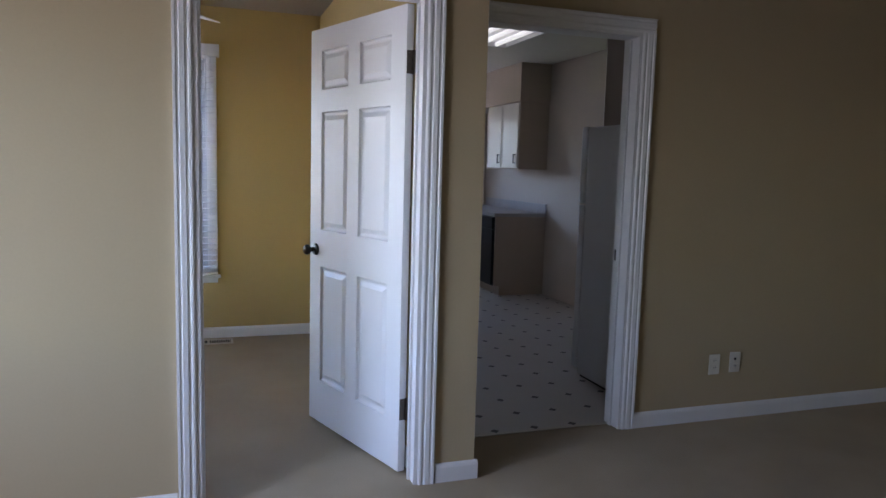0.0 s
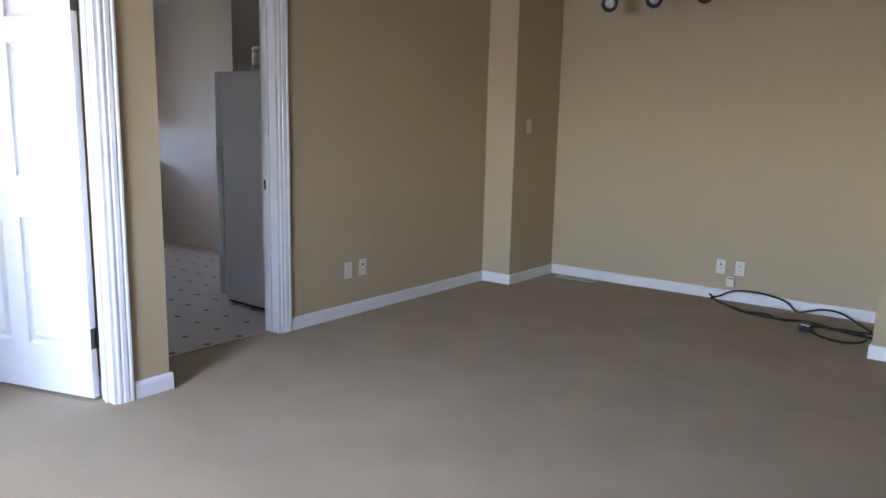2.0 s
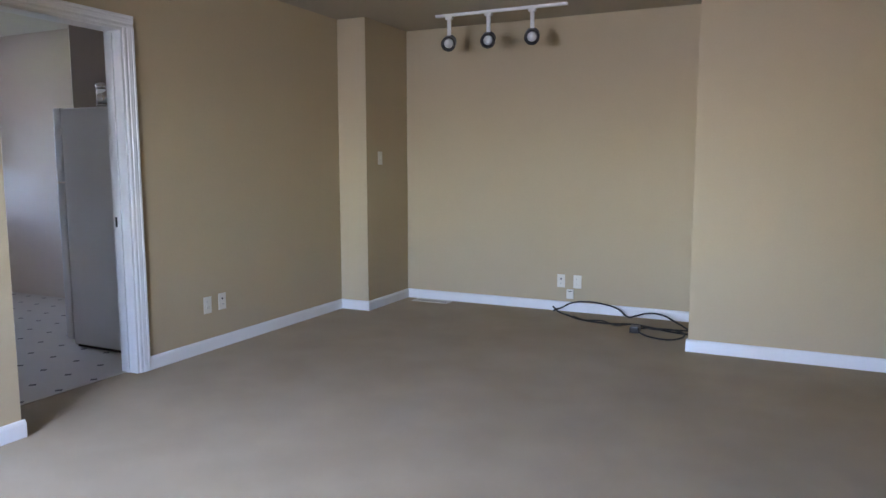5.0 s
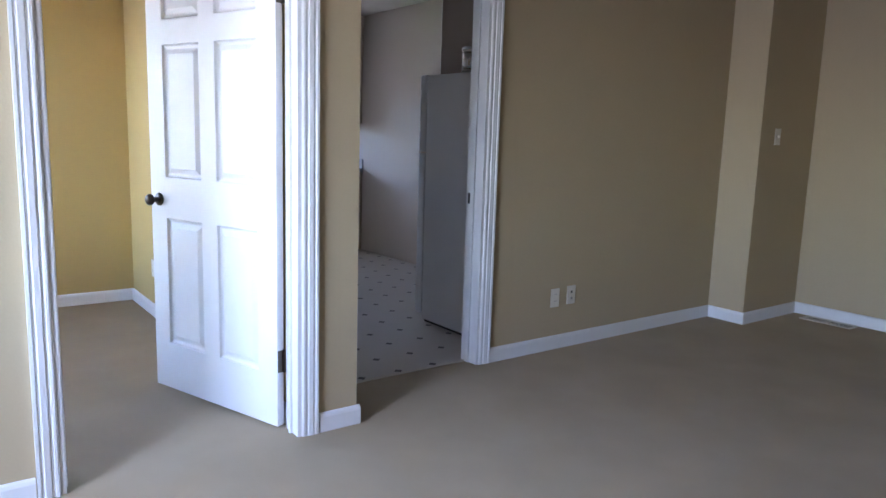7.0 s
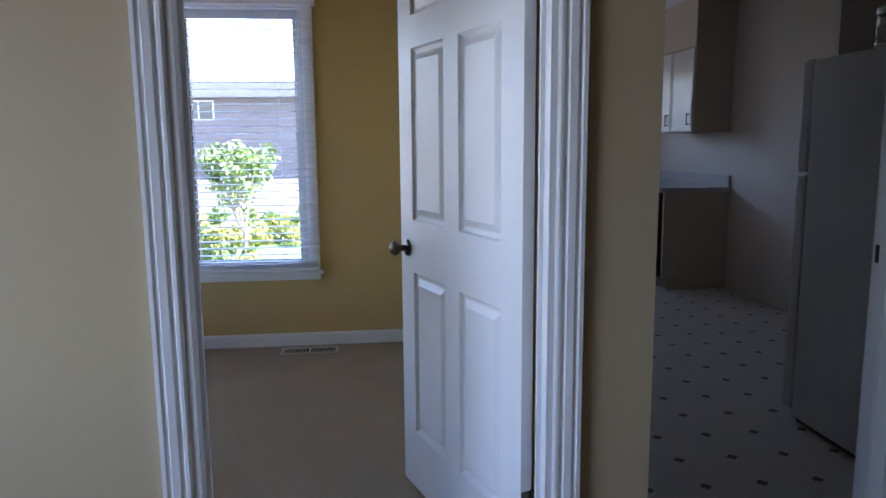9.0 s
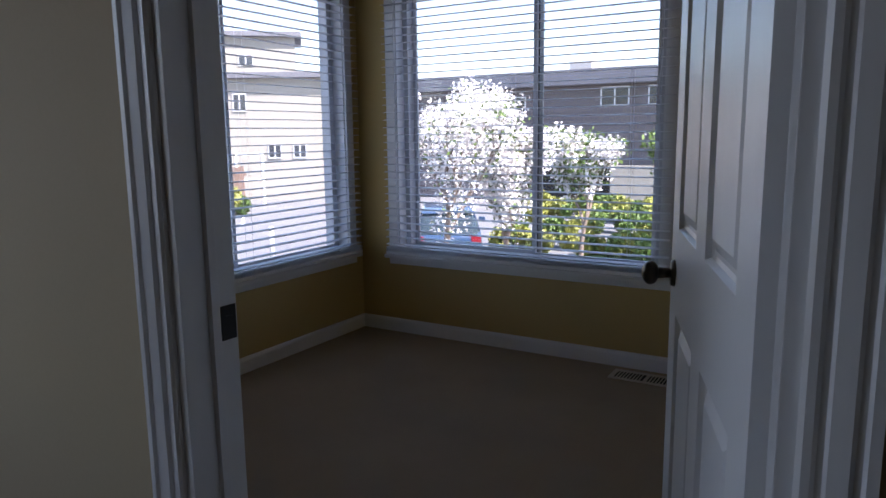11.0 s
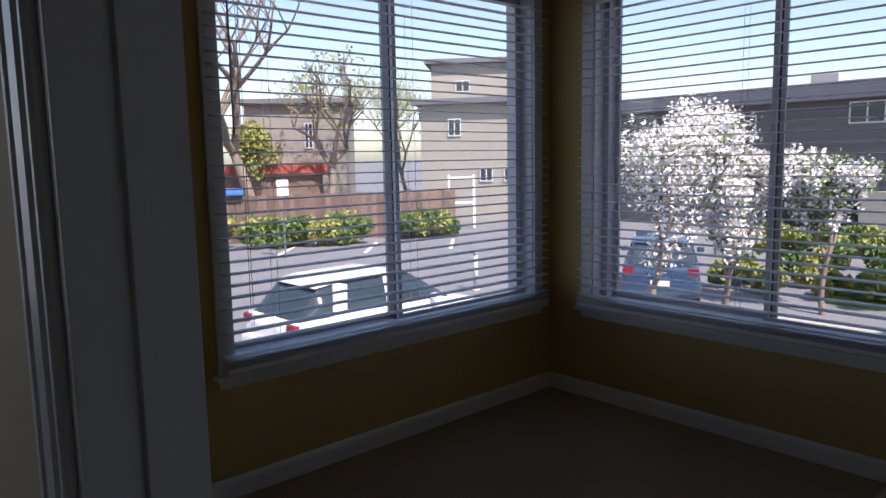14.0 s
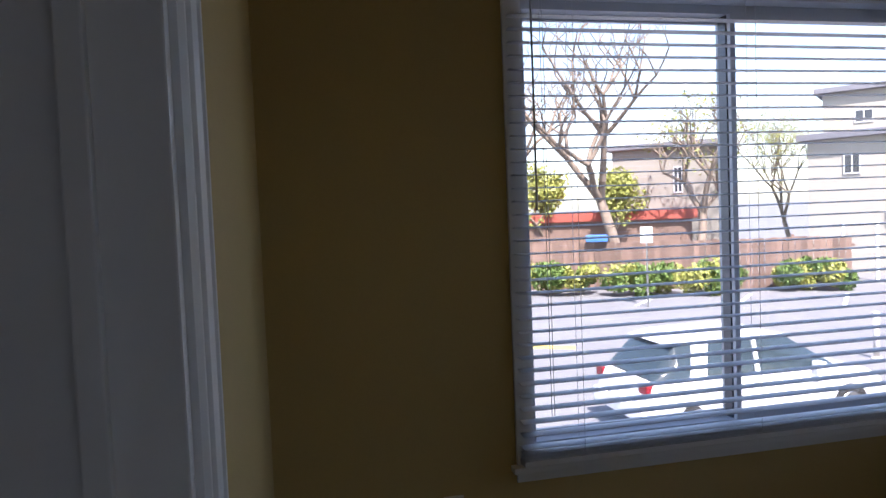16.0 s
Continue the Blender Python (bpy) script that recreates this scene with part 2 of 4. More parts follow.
structure(boxes("wall_bedroom_west", YELLOW, [((XW - 0.16, 0.05, 0), (XW, WY0, CEI)), ((XW - 0.16, WY1, 0), (XW, YN, CEI)),
                                         ((XW - 0.16, WY0, 0), (XW, WY1, WZ0)), ((XW - 0.16, WY0, WZ1), (XW, WY1, CEI))]), "yellow painted wall round a wide window", "wall")
structure(boxes("wall_kitchen_south", TAN, [((0.0, YA, 0), (KL, YA + 0.12, CEI)), ((KL, YA, KT), (KR, YA + 0.12, CEI)), ((KR, YA, 0), (3.2, YA + 0.12, CEI))]),
          "long tan wall with the kitchen doorway", "wall")
structure(boxes("wall_pier", TAN, [((3.2, 0.07, 0), (XE + 0.16, YA + 0.12, CEI))], 0.004), "tan wall pier standing proud of the wall", "wall")
structure(boxes("wall_east", TAN, [((XE, -2.63, 0), (XE + 0.16, 0.07, CEI))]), "tan alcove wall below the track lights", "wall")
structure(boxes("wall_east_front", TAN, [((2.965, YS, 0), (XE + 0.16, -2.63, CEI))], 0.004), "tan wall standing forward of the alcove", "wall")
structure(boxes("wall_south", TAN, [((XW - 0.16, YS - 0.16, 0), (XE + 0.16, YS, CEI))]), "plain tan wall", "wall")
structure(boxes("wall_living_west", TAN, [((XW - 0.16, YS, 0), (XW, -1.95, CEI)), ((XW - 0.16, -0.55, 0), (XW, 0.05, CEI)),
                                     ((XW - 0.16, -1.95, 0), (XW, -0.55, 0.8)), ((XW - 0.16, -1.95, 2.1), (XW, -0.55, CEI))]), "plain tan wall with a wide window opening", "wall")
structure(boxes("wall_kitchen_north_side", KWALL, [((0.002, YA + 0.12, 0), (KL, YA + 0.128, CEI)), ((KR, YA + 0.12, 0), (2.45, YA + 0.128, CEI)),
                                              ((KL, YA + 0.12, KT), (KR, YA + 0.128, CEI))]), "white kitchen side of the doorway wall", "wall")
structure(boxes("wall_kitchen_west", KWALL, [((-0.1, YA, 0), (0.0, 6.2, CEI))]), "white kitchen wall", "wall")
structure(boxes("wall_kitchen_east", KWALL, [((2.45, YA + 0.12, 0), (2.6, 6.2, CEI))]), "white kitchen wall", "wall")
# unseen opening, added and sized to let fill light into the kitchen
structure(boxes("wall_kitchen_north", KWALL, [((0, 6.0, 0), (0.45, 6.15, CEI)), ((1.55, 6.0, 0), (2.45, 6.15, CEI)), ((0.45, 6.0, 0), (1.55, 6.15, 1.3)),
                                         ((0.45, 6.0, 2.05), (1.55, 6.15, CEI))]), "white kitchen wall with an added opening for fill light", "wall")


def baseboard(name, runs):
    """runs: start, end, and the way out from the wall."""
    prof = [(0, 0), (0.014, 0), (0.014, 0.066), (0.010, 0.078), (0.004, 0.084), (0, 0.084)]
    bm = bmesh.new()
    for a, b, out in runs:
        profile_bm(bm, prof, out, (0, 0, 1), (*a, 0.001), (*b, 0.001))
    return structure(done(bm, name, WHITE), "white painted skirting board", "baseboard")


g = 0.0005
baseboard("baseboard_living", [((XW, -g), (OL - 0.07, -g), (0, -1, 0)), ((OR_ + 0.075, -g), (0.014, -g), (0, -1, 0)), ((g, 0.0), (g, YA), (1, 0, 0)),
                           ((KR + 0.07, YA - g), (3.2, YA - g), (0, -1, 0)), ((3.2 - g, 0.056), (3.2 - g, YA), (-1, 0, 0)),
                           ((3.2, 0.07 - g), (XE, 0.07 - g), (0, -1, 0)), ((XE - g, -2.63), (XE - g, 0.07), (-1, 0, 0)),
                           ((2.951, -2.63 + g), (XE, -2.63 + g), (0, 1, 0)), ((2.965 - g, YS), (2.965 - g, -2.616), (-1, 0, 0))])
baseboard("baseboard_bedroom", [((XW + g, 0.105), (XW + g, YN), (1, 0, 0)), ((XW, YN - g), (-0.25, YN - g), (0, -1, 0)),
                            ((-0.25 - g, 0.105), (-0.25 - g, YN), (-1, 0, 0)), ((XW, 0.105 + g), (OL - 0.07, 0.105 + g), (0, 1, 0))])


def casing_set(name, x0, x1, top, y, out, label, w=0.07, jamb=None):
    """Moulded door casing round an opening in a wall along x; jamb: depth range of the lining."""
    prof = [(0, 0), (0, 0.010), (0.006, 0.014), (0.014, 0.014), (0.018, 0.010), (0.024, 0.010), (0.028, 0.016), (0.046, 0.018), (0.050, 0.014),
            (0.056, 0.014), (0.060, 0.019), (w, 0.019), (w, 0)]
    base = empty(name)
    structure(base, label, "door frame")
    for side, x in (("left", x0), ("right", x1)):
        bm = bmesh.new()
        profile_bm(bm, prof, (-1 if side == "left" else 1, 0, 0), (0, out, 0), (x, y, 0.001), (x, y, top - 0.0005))
        done(bm, "casing", WHITE, base)
    bm = bmesh.new()
    profile_bm(bm, prof, (0, 0, 1), (0, out, 0), (x0 - w, y, top), (x1 + w, y, top))
    done(bm, "head_casing", WHITE, base)
    if jamb:
        a, b = jamb
        mid = (a + b) / 2
        boxes("jamb", WHITE, [((x0, a, 0.001), (x0 + 0.018, b, top - 0.018)), ((x1 - 0.018, a, 0.001), (x1, b, top - 0.018)), ((x0, a, top - 0.018), (x1, b, top)),
                          ((x0 + 0.018, mid - 0.005, 0.001), (x0 + 0.029, b - 0.045, top - 0.03)), ((x1 - 0.029, mid - 0.005, 0.001), (x1 - 0.018, b - 0.045, top - 0.03))], 0.0015, base)
    return base


casing_set("door_frame_bedroom", OL + 0.004, OR_ - 0.004, OT, -g, -1, "white moulded casing and lining of the bedroom doorway", jamb=(-0.004, 0.110))
casing_set("door_frame_bedroom_inner", OL + 0.004, OR_ - 0.004, OT, 0.1055, 1, "white moulded casing inside the bedroom")
casing_set("door_frame_kitchen", KL, KR, KT, YA - g, -1, "white moulded casing and lining of the kitchen doorway", jamb=(YA - 0.004, YA + 0.133))


def strike(name, x, y, z, n):
    base = boxes(name, BLACK, [((x - 0.0015, y - 0.016, z - 0.03), (x + 0.0015, y + 0.016, z + 0.03))], 0.001)
    tagged(base, "dark bronze strike plate let into the white jamb", "strike plate")
    boxes("latch_hole", BLACK, [((x - 0.0022, y - 0.007, z - 0.012), (x + 0.0022, y + 0.007, z + 0.012))], 0.0, base)


strike("strike_plate", OL + 0.0230, 0.090, 0.93, 1)
strike("strike_plate", KR - 0.0195, YA + 0.10, 0.93, -1)

# ---- six panel door, swung into the bedroom ----


def six_panel_door(m, w=0.862, h=2.025, th=0.035):
    door = empty("bedroom_door", m)
    tagged(door, "white six-panel interior door standing open, dark knob", "door")
    st, mid = 0.115, 0.105
    pw = (w - 2 * st - mid) / 2
    rows = [(0.225, 0.83), (1.02, 1.615), (1.725, 1.915)]
    xs = [0, st, st + pw, st + pw + mid, w - st, w]
    zs = [0, rows[0][0], rows[0][1], rows[1][0], rows[1][1], rows[2][0], rows[2][1], h]
    bm = bmesh.new()
    for side in (0, 1):
        y = 0.0 if side == 0 else th
        sgn = 1 if side == 0 else -1
        for i in range(5):
            for j in range(7):
                x0, x1, z0, z1 = xs[i], xs[i + 1], zs[j], zs[j + 1]
                panel = i in (1, 3) and j in (1, 3, 5)
                if not panel:
                    f = [bm.verts.new(p) for p in ((x0, y, z0), (x1, y, z0), (x1, y, z1), (x0, y, z1))]
                    bm.faces.new(f)
                else:
                    rings = []
                    for inset, d in ((0, 0), (0.005, 0.010), (0.012, 0.013), (0.020, 0.013), (0.042, 0.003)):
                        rings.append([bm.verts.new(p) for p in ((x0 + inset, y + sgn * d, z0 + inset), (x1 - inset, y + sgn * d, z0 + inset),
                                                            (x1 - inset, y + sgn * d, z1 - inset), (x0 + inset, y + sgn * d, z1 - inset))])
                    for a, b in zip(rings, rings[1:]):
                        for k in range(4):
                            bm.faces.new((a[k], a[(k + 1) % 4], b[(k + 1) % 4], b[k]))
                    bm.faces.new(rings[-1])
    for (a, b) in (((0, 0), (0, h)), ((w, 0), (w, h))):
        bm.faces.new([bm.verts.new(p) for p in ((a[0], 0, 0), (a[0], th, 0), (a[0], th, h), (a[0], 0, h))])
    for z in (0, h):
        bm.faces.new([bm.verts.new(p) for p in ((0, 0, z), (w, 0, z), (w, th, z), (0, th, z))])
    bmesh.ops.remove_doubles(bm, verts=bm.verts, dist=0.0004)
    bmesh.ops.recalc_face_normals(bm, faces=bm.faces)
    done(bm, "door_leaf", WHITE, door)
    for sgn, y in ((-1, 0.0), (1, th)):
        bm = bmesh.new()
        kx, kz = w - 0.065, 0.915
        cyl_bm(bm, (kx, y, kz), (kx, y + sgn * 0.008, kz), 0.031, 0.028, 20)
        cyl_bm(bm, (kx, y + sgn * 0.008, kz), (kx, y + sgn * 0.036, kz), 0.011, 0.013, 14)
        r = bmesh.ops.create_uvsphere(bm, u_segments=20, v_segments=12, radius=0.027)
        bmesh.ops.scale(bm, vec=(1, 0.72, 1), verts=r["verts"])
        bmesh.ops.translate(bm, vec=(kx, y + sgn * 0.052, kz), verts=r["verts"])
        tagged(done(bm, "knob", BRASS, door, True), "dark bronze round knob")
    for hz in (0.285, 1.79):
        bm = bmesh.new()
        box_bm(bm, (-0.0025, 0.003, hz - 0.048), (0.001, th - 0.002, hz + 0.048), 0.0008)
        cyl_bm(bm, (-0.006, 0.001, hz - 0.050), (-0.006, 0.001, hz + 0.050), 0.0065, seg=12)
        for dz in (-0.034, 0.0, 0.034):
            cyl_bm(bm, (-0.0035, th * 0.6, hz + dz), (-0.0024, th * 0.6, hz + dz), 0.004, seg=8)
        tagged(done(bm, "hinge", BRASS, door), "worn dark bronze butt hinge")
    return door


# hinge at the bedroom side of the right-hand jamb; the leaf points north and a little west
DOOR_TURN = math.degrees(math.atan2(0.826, -0.280))
six_panel_door(pose(-0.318, 0.113, 0.014, 0, 0, DOOR_TURN) @ pose(0, -0.035, 0))

# ---- windows ----


def window_unit(name, to_world, length, z0, z1, label, split=0.5):
    """Slider in a wall: local x along the wall, y outwards through the wall, z up; the room face is at y = 0."""
    base = empty(name, to_world)
    structure(base, label, "window")
    f = 0.045
    boxes("frame", FRAME, [((0, 0.075, z0), (length, 0.145, z0 + f)), ((0, 0.075, z1 - f), (length, 0.145, z1)),
                       ((0, 0.075, z0 + f), (f, 0.145, z1 - f)), ((length - f, 0.075, z0 + f), (length, 0.145, z1 - f))], 0.003, base)
    mid = length * split
    boxes("meeting_stile", ALU, [((mid - 0.016, 0.085, z0 + f), (mid + 0.016, 0.135, z1 - f))], 0.003, base)
    s = 0.022
    for a, b, y in ((f, mid + 0.012, 0.137), (mid - 0.012, length - f, 0.062)):
        boxes("sash", FRAME, [((a, y, z0 + f), (b, y + 0.02, z0 + f + s)), ((a, y, z1 - f - s), (b, y + 0.02, z1 - f)),
                          ((a, y, z0 + f + s), (a + s, y + 0.02, z1 - f - s)), ((b - s, y, z0 + f + s), (b, y + 0.02, z1 - f - s))], 0.002, base)
        p = boxes("pane", GLASS, [((a + s, y + 0.008, z0 + f + s), (b - s, y + 0.012, z1 - f - s))], 0.0, base)
        p.visible_shadow = False
    boxes("lining", WHITE, [((0, 0, z0 - 0.0), (length, 0.075, z0 + 0.012)), ((0, 0, z1 - 0.012), (length, 0.075, z1)),
                        ((0, 0, z0 + 0.012), (0.012, 0.075, z1 - 0.012)), ((length - 0.012, 0, z0 + 0.012), (length, 0.075, z1 - 0.012))], 0.0, base)
    c = 0.06
    boxes("casing", WHITE, [((-c, -0.014, z0), (0.004, -0.0005, z1)), ((length - 0.004, -0.014, z0), (length + c, -0.0005, z1)), ((-c, -0.014, z1), (length + c, -0.0005, z1 + 0.05))], 0.003, base)
    boxes("sill", WHITE, [((-c - 0.02, -0.045, z0 - 0.022), (length + c + 0.02, 0.0, z0))], 0.005, base)
    boxes("apron", WHITE, [((-c, -0.014, z0 - 0.062), (length + c, -0.0005, z0 - 0.022))], 0.004, base)
    return base


def blind(name, to_world, length, z0, z1, wand_at):
    base = empty(name, to_world)
    tagged(base, "white two-inch slatted blind, lowered with its slats open", "blind", group="window blinds")
    a, b = -0.05, length + 0.05
    boxes("valance", WHITE, [((a - 0.03, -0.085, z1 - 0.005), (b + 0.03, -0.070, z1 + 0.085)), ((a - 0.03, -0.070, z1 - 0.005), (a - 0.018, -0.015, z1 + 0.085)),
                         ((b + 0.018, -0.070, z1 - 0.005), (b + 0.03, -0.015, z1 + 0.085)), ((a - 0.01, -0.066, z1 + 0.03), (b + 0.01, -0.018, z1 + 0.075))], 0.003, base)
    pitch = 0.0445
    n = int((z1 - z0 - 0.09) / pitch)
    bm = bmesh.new()
    w = 0.025
    prof = [(-w, 0.0), (-w * 0.5, 0.0022), (0, 0.003), (w * 0.5, 0.0022), (w, 0.0), (w, -0.0016), (w * 0.5, 0.0006), (0, 0.0014), (-w * 0.5, 0.0006), (-w, -0.0016)]
    profile_bm(bm, prof, (0, 1, 0), (0, 0, 1), (a, 0, 0), (b, 0, 0))
    first = done(bm, "slat", SLAT, base)
    ys = -0.042
    rng = random.Random(5)
    first.matrix_basis = pose(0, ys, z0 + 0.07, 2, 0, 0)
    for i in range(1, n):
        o = new("slat", first.data)
        o.parent = base
        o.matrix_basis = pose(0, ys, z0 + 0.07 + i * pitch, 2 + rng.uniform(-1.5, 1.5), rng.uniform(-0.04, 0.04), 0)
    # spare slats stacked on the bottom rail
    for i in range(3):
        o = new("slat", first.data)
        o.parent = base
        o.matrix_basis = pose(0, ys, z0 + 0.034 + i * 0.009, 0, 0, 0)
    boxes("bottom_rail", WHITE, [((a, ys - 0.026, z0 + 0.008), (b, ys + 0.026, z0 + 0.028))], 0.004, base)
    for k in (0.12, 0.5, 0.88):
        x = a + (b - a) * k
        bm = bmesh.new()
        for dy in (-0.026, 0.026):
            cyl_bm(bm, (x, ys + dy, z0 + 0.02), (x, ys + dy, z1), 0.0009, seg=6)
        done(bm, "ladder_cord", SLAT, base)
    bm = bmesh.new()
    cyl_bm(bm, (wand_at, ys - 0.036, z1 - 0.75), (wand_at, ys - 0.036, z1), 0.004, seg=8)
    done(bm, "tilt_wand", SLAT, base)
    bm = bmesh.new()
    for dx in (0.03, 0.04):
        cyl_bm(bm, (wand_at + dx, ys - 0.034, z0 + 0.18), (wand_at + dx, ys - 0.034, z1), 0.0012, seg=6)
    done(bm, "lift_cord", SLAT, base)
    return base


# west: local x runs north to ... along +y, outwards is -x
WEST = Matrix(((0, -1, 0, XW), (1, 0, 0, WY0), (0, 0, 1, 0), (0, 0, 0, 1)))
NORTH = Matrix(((1, 0, 0, NX0), (0, 1, 0, YN), (0, 0, 1, 0), (0, 0, 0, 1)))
window_unit("window_1", WEST, WY1 - WY0, WZ0, WZ1, "white-framed sliding window in the bedroom's west wall", 0.5)
window_unit("window_2", NORTH, NX1 - NX0, NZ0, NZ1, "white-framed sliding window in the bedroom's north wall", 0.55)
blind("window_blind", WEST, WY1 - WY0, WZ0, WZ1, 0.02)
blind("window_blind", NORTH, NX1 - NX0, NZ0, NZ1, NX1 - NX0 - 0.02)
# ---- living room things ----


def cover_plate(name, m, kind):
    """Wall plate: local x along the wall, y out of the wall, z up, origin at the centre."""
    base = empty(name, m)
    labels = {"switch": ("ivory light switch plate on the tan wall", "switch"), "outlet": ("ivory double power outlet low on the wall", "outlet"),
              "phone": ("ivory cable and phone socket plate on the wall", "socket"), "box": ("small white cable box hung below the outlets", "cable box")}
    tagged(base, *labels[kind])
    w, h = (0.035, 0.057) if kind != "box" else (0.03, 0.04)
    boxes("plate", PLATE, [((-w, 0.0003, -h), (w, 0.006 if kind != "box" else 0.022, h))], 0.002, base)
    if kind == "switch":
        boxes("toggle", PLATE, [((-0.005, 0.004, -0.006), (0.005, 0.018, 0.010))], 0.001, base)
    elif kind == "outlet":
        boxes("receptacle", PLATE, [((-0.017, 0.004, 0.006), (0.017, 0.008, 0.034)), ((-0.017, 0.004, -0.034), (0.017, 0.008, -0.006))], 0.002, base)
        sl = boxes("slot", BLACK, [((sx - 0.0012, 0.0075, sz - 0.004), (sx + 0.0012, 0.0085, sz + 0.004)) for sx in (-0.006, 0.006) for sz in (-0.018, 0.022)], 0.0, base)
        tagged(sl, kind="stuff")
    elif kind == "phone":
        boxes("jack", BLACK, [((-0.007, 0.005, 0.012), (0.007, 0.0065, 0.026))], 0.0, base)
        bm = bmesh.new()
        cyl_bm(bm, (0, 0.005, -0.02), (0, 0.013, -0.02), 0.005, seg=10)
        done(bm, "coax_stub", STEEL, base)
    else:
        boxes("slit", BLACK, [((-0.018, 0.0215, 0.022), (0.018, 0.0228, 0.028))], 0.0, base)
    return base


SOUTH = pose(0, 0, 0, 0, 0, 180)     # plates on walls that face south
FACEW = pose(0, 0, 0, 0, 0, 90)      # plates on walls that face west
cover_plate("power_outlet", pose(1.565, YA, 0.32) @ SOUTH, "outlet")
cover_plate("cable_socket", pose(1.705, YA, 0.325) @ SOUTH, "phone")
cover_plate("light_switch", pose(3.42, 0.07, 1.335) @ SOUTH, "switch")
cover_plate("power_outlet", pose(XE, -1.60, 0.265) @ FACEW, "outlet")
cover_plate("cable_socket", pose(XE, -1.455, 0.265) @ FACEW, "phone")
cover_plate("cable_box", pose(XE, -1.54, 0.155) @ FACEW, "box")
cover_plate("power_outlet", pose(-2.3, 0.0, 0.25) @ SOUTH, "outlet")
cover_plate("cable_socket", pose(XW, 0.60, 0.36) @ pose(0, 0, 0, 0, 0, -90), "phone")
cover_plate("power_outlet", pose(XW, 0.70, 0.36) @ pose(0, 0, 0, 0, 0, -90), "outlet")
cover_plate("power_outlet", pose(-0.25, 2.3, 0.33) @ FACEW, "outlet")


def track_light():
    base = empty("track_light", pose(3.42, -1.05, CEI))
    tagged(base, "white ceiling track with three round spot heads", "track light")
    boxes("track", WHITE, [((-0.018, -0.56, -0.022), (0.018, 0.56, -0.0005))], 0.003, base)
    for y in (0.44, 0.09, -0.28):
        bm = bmesh.new()
        box_bm(bm, (-0.016, y - 0.03, -0.045), (0.016, y + 0.03, -0.022), 0.004)
        cyl_bm(bm, (0, y, -0.045), (0, y, -0.18), 0.017, seg=12)
        done(bm, "stem", WHITE, base)
        d = Vector((-0.80, -0.22, -0.36)).normalized()
        c = Vector((0, y, -0.230))
        bm = bmesh.new()
        cyl_bm(bm, c - d * 0.075, c - d * 0.045, 0.030, 0.056, 24)
        cyl_bm(bm, c - d * 0.045, c + d * 0.055, 0.056, 0.060, 24, caps=False)
        cyl_bm(bm, c + d * 0.055, c + d * 0.0551, 0.060, 0.050, 24, caps=False)
        cyl_bm(bm, c + d * 0.0552, c + d * 0.01, 0.050, 0.034, 24, caps=False)
        done(bm, "head", BLACK, base, True)
        bm = bmesh.new()
        cyl_bm(bm, c - d * 0.02, c + d * 0.035, 0.028, 0.037, 20)
        done(bm, "bulb", LENS, base, True)
    return base


track_light()


def floor_register(name, x, y, turn, label):
    base = empty(name, pose(x, y, 0, 0, 0, turn))
    tagged(base, label, "floor vent")
    boxes("rim", GRILLE, [((-0.18, -0.07, 0.0005), (0.18, -0.052, 0.007)), ((-0.18, 0.052, 0.0005), (0.18, 0.07, 0.007)),
                      ((-0.18, -0.052, 0.0005), (-0.162, 0.052, 0.007)), ((0.162, -0.052, 0.0005), (0.18, 0.052, 0.007)), ((-0.008, -0.052, 0.0005), (0.008, 0.052, 0.006))], 0.001, base)
    # thin dark sheet in place of the shaded duct below the louvres
    boxes("void", VOIDSHADE, [((-0.162, -0.052, 0.0006), (0.162, 0.052, 0.0016))], 0.0, base)
    lv = boxes("louvre", GRILLE, [((-0.162 + i * 0.0165, -0.052, 0.002), (-0.157 + i * 0.0165, 0.052, 0.0055)) for i in range(20) if abs(-0.16 + i * 0.0165) > 0.012], 0.0, base)
    tagged(lv, kind="stuff")


floor_register("floor_vent", -1.10, 2.735, 0, "beige steel floor register in the bedroom carpet")
floor_register("floor_vent", 3.83, -0.24, 90, "beige steel floor register by the alcove wall")
floor_register("floor_vent", -1.39, -0.115, 0, "beige steel floor register beside the bedroom doorway")


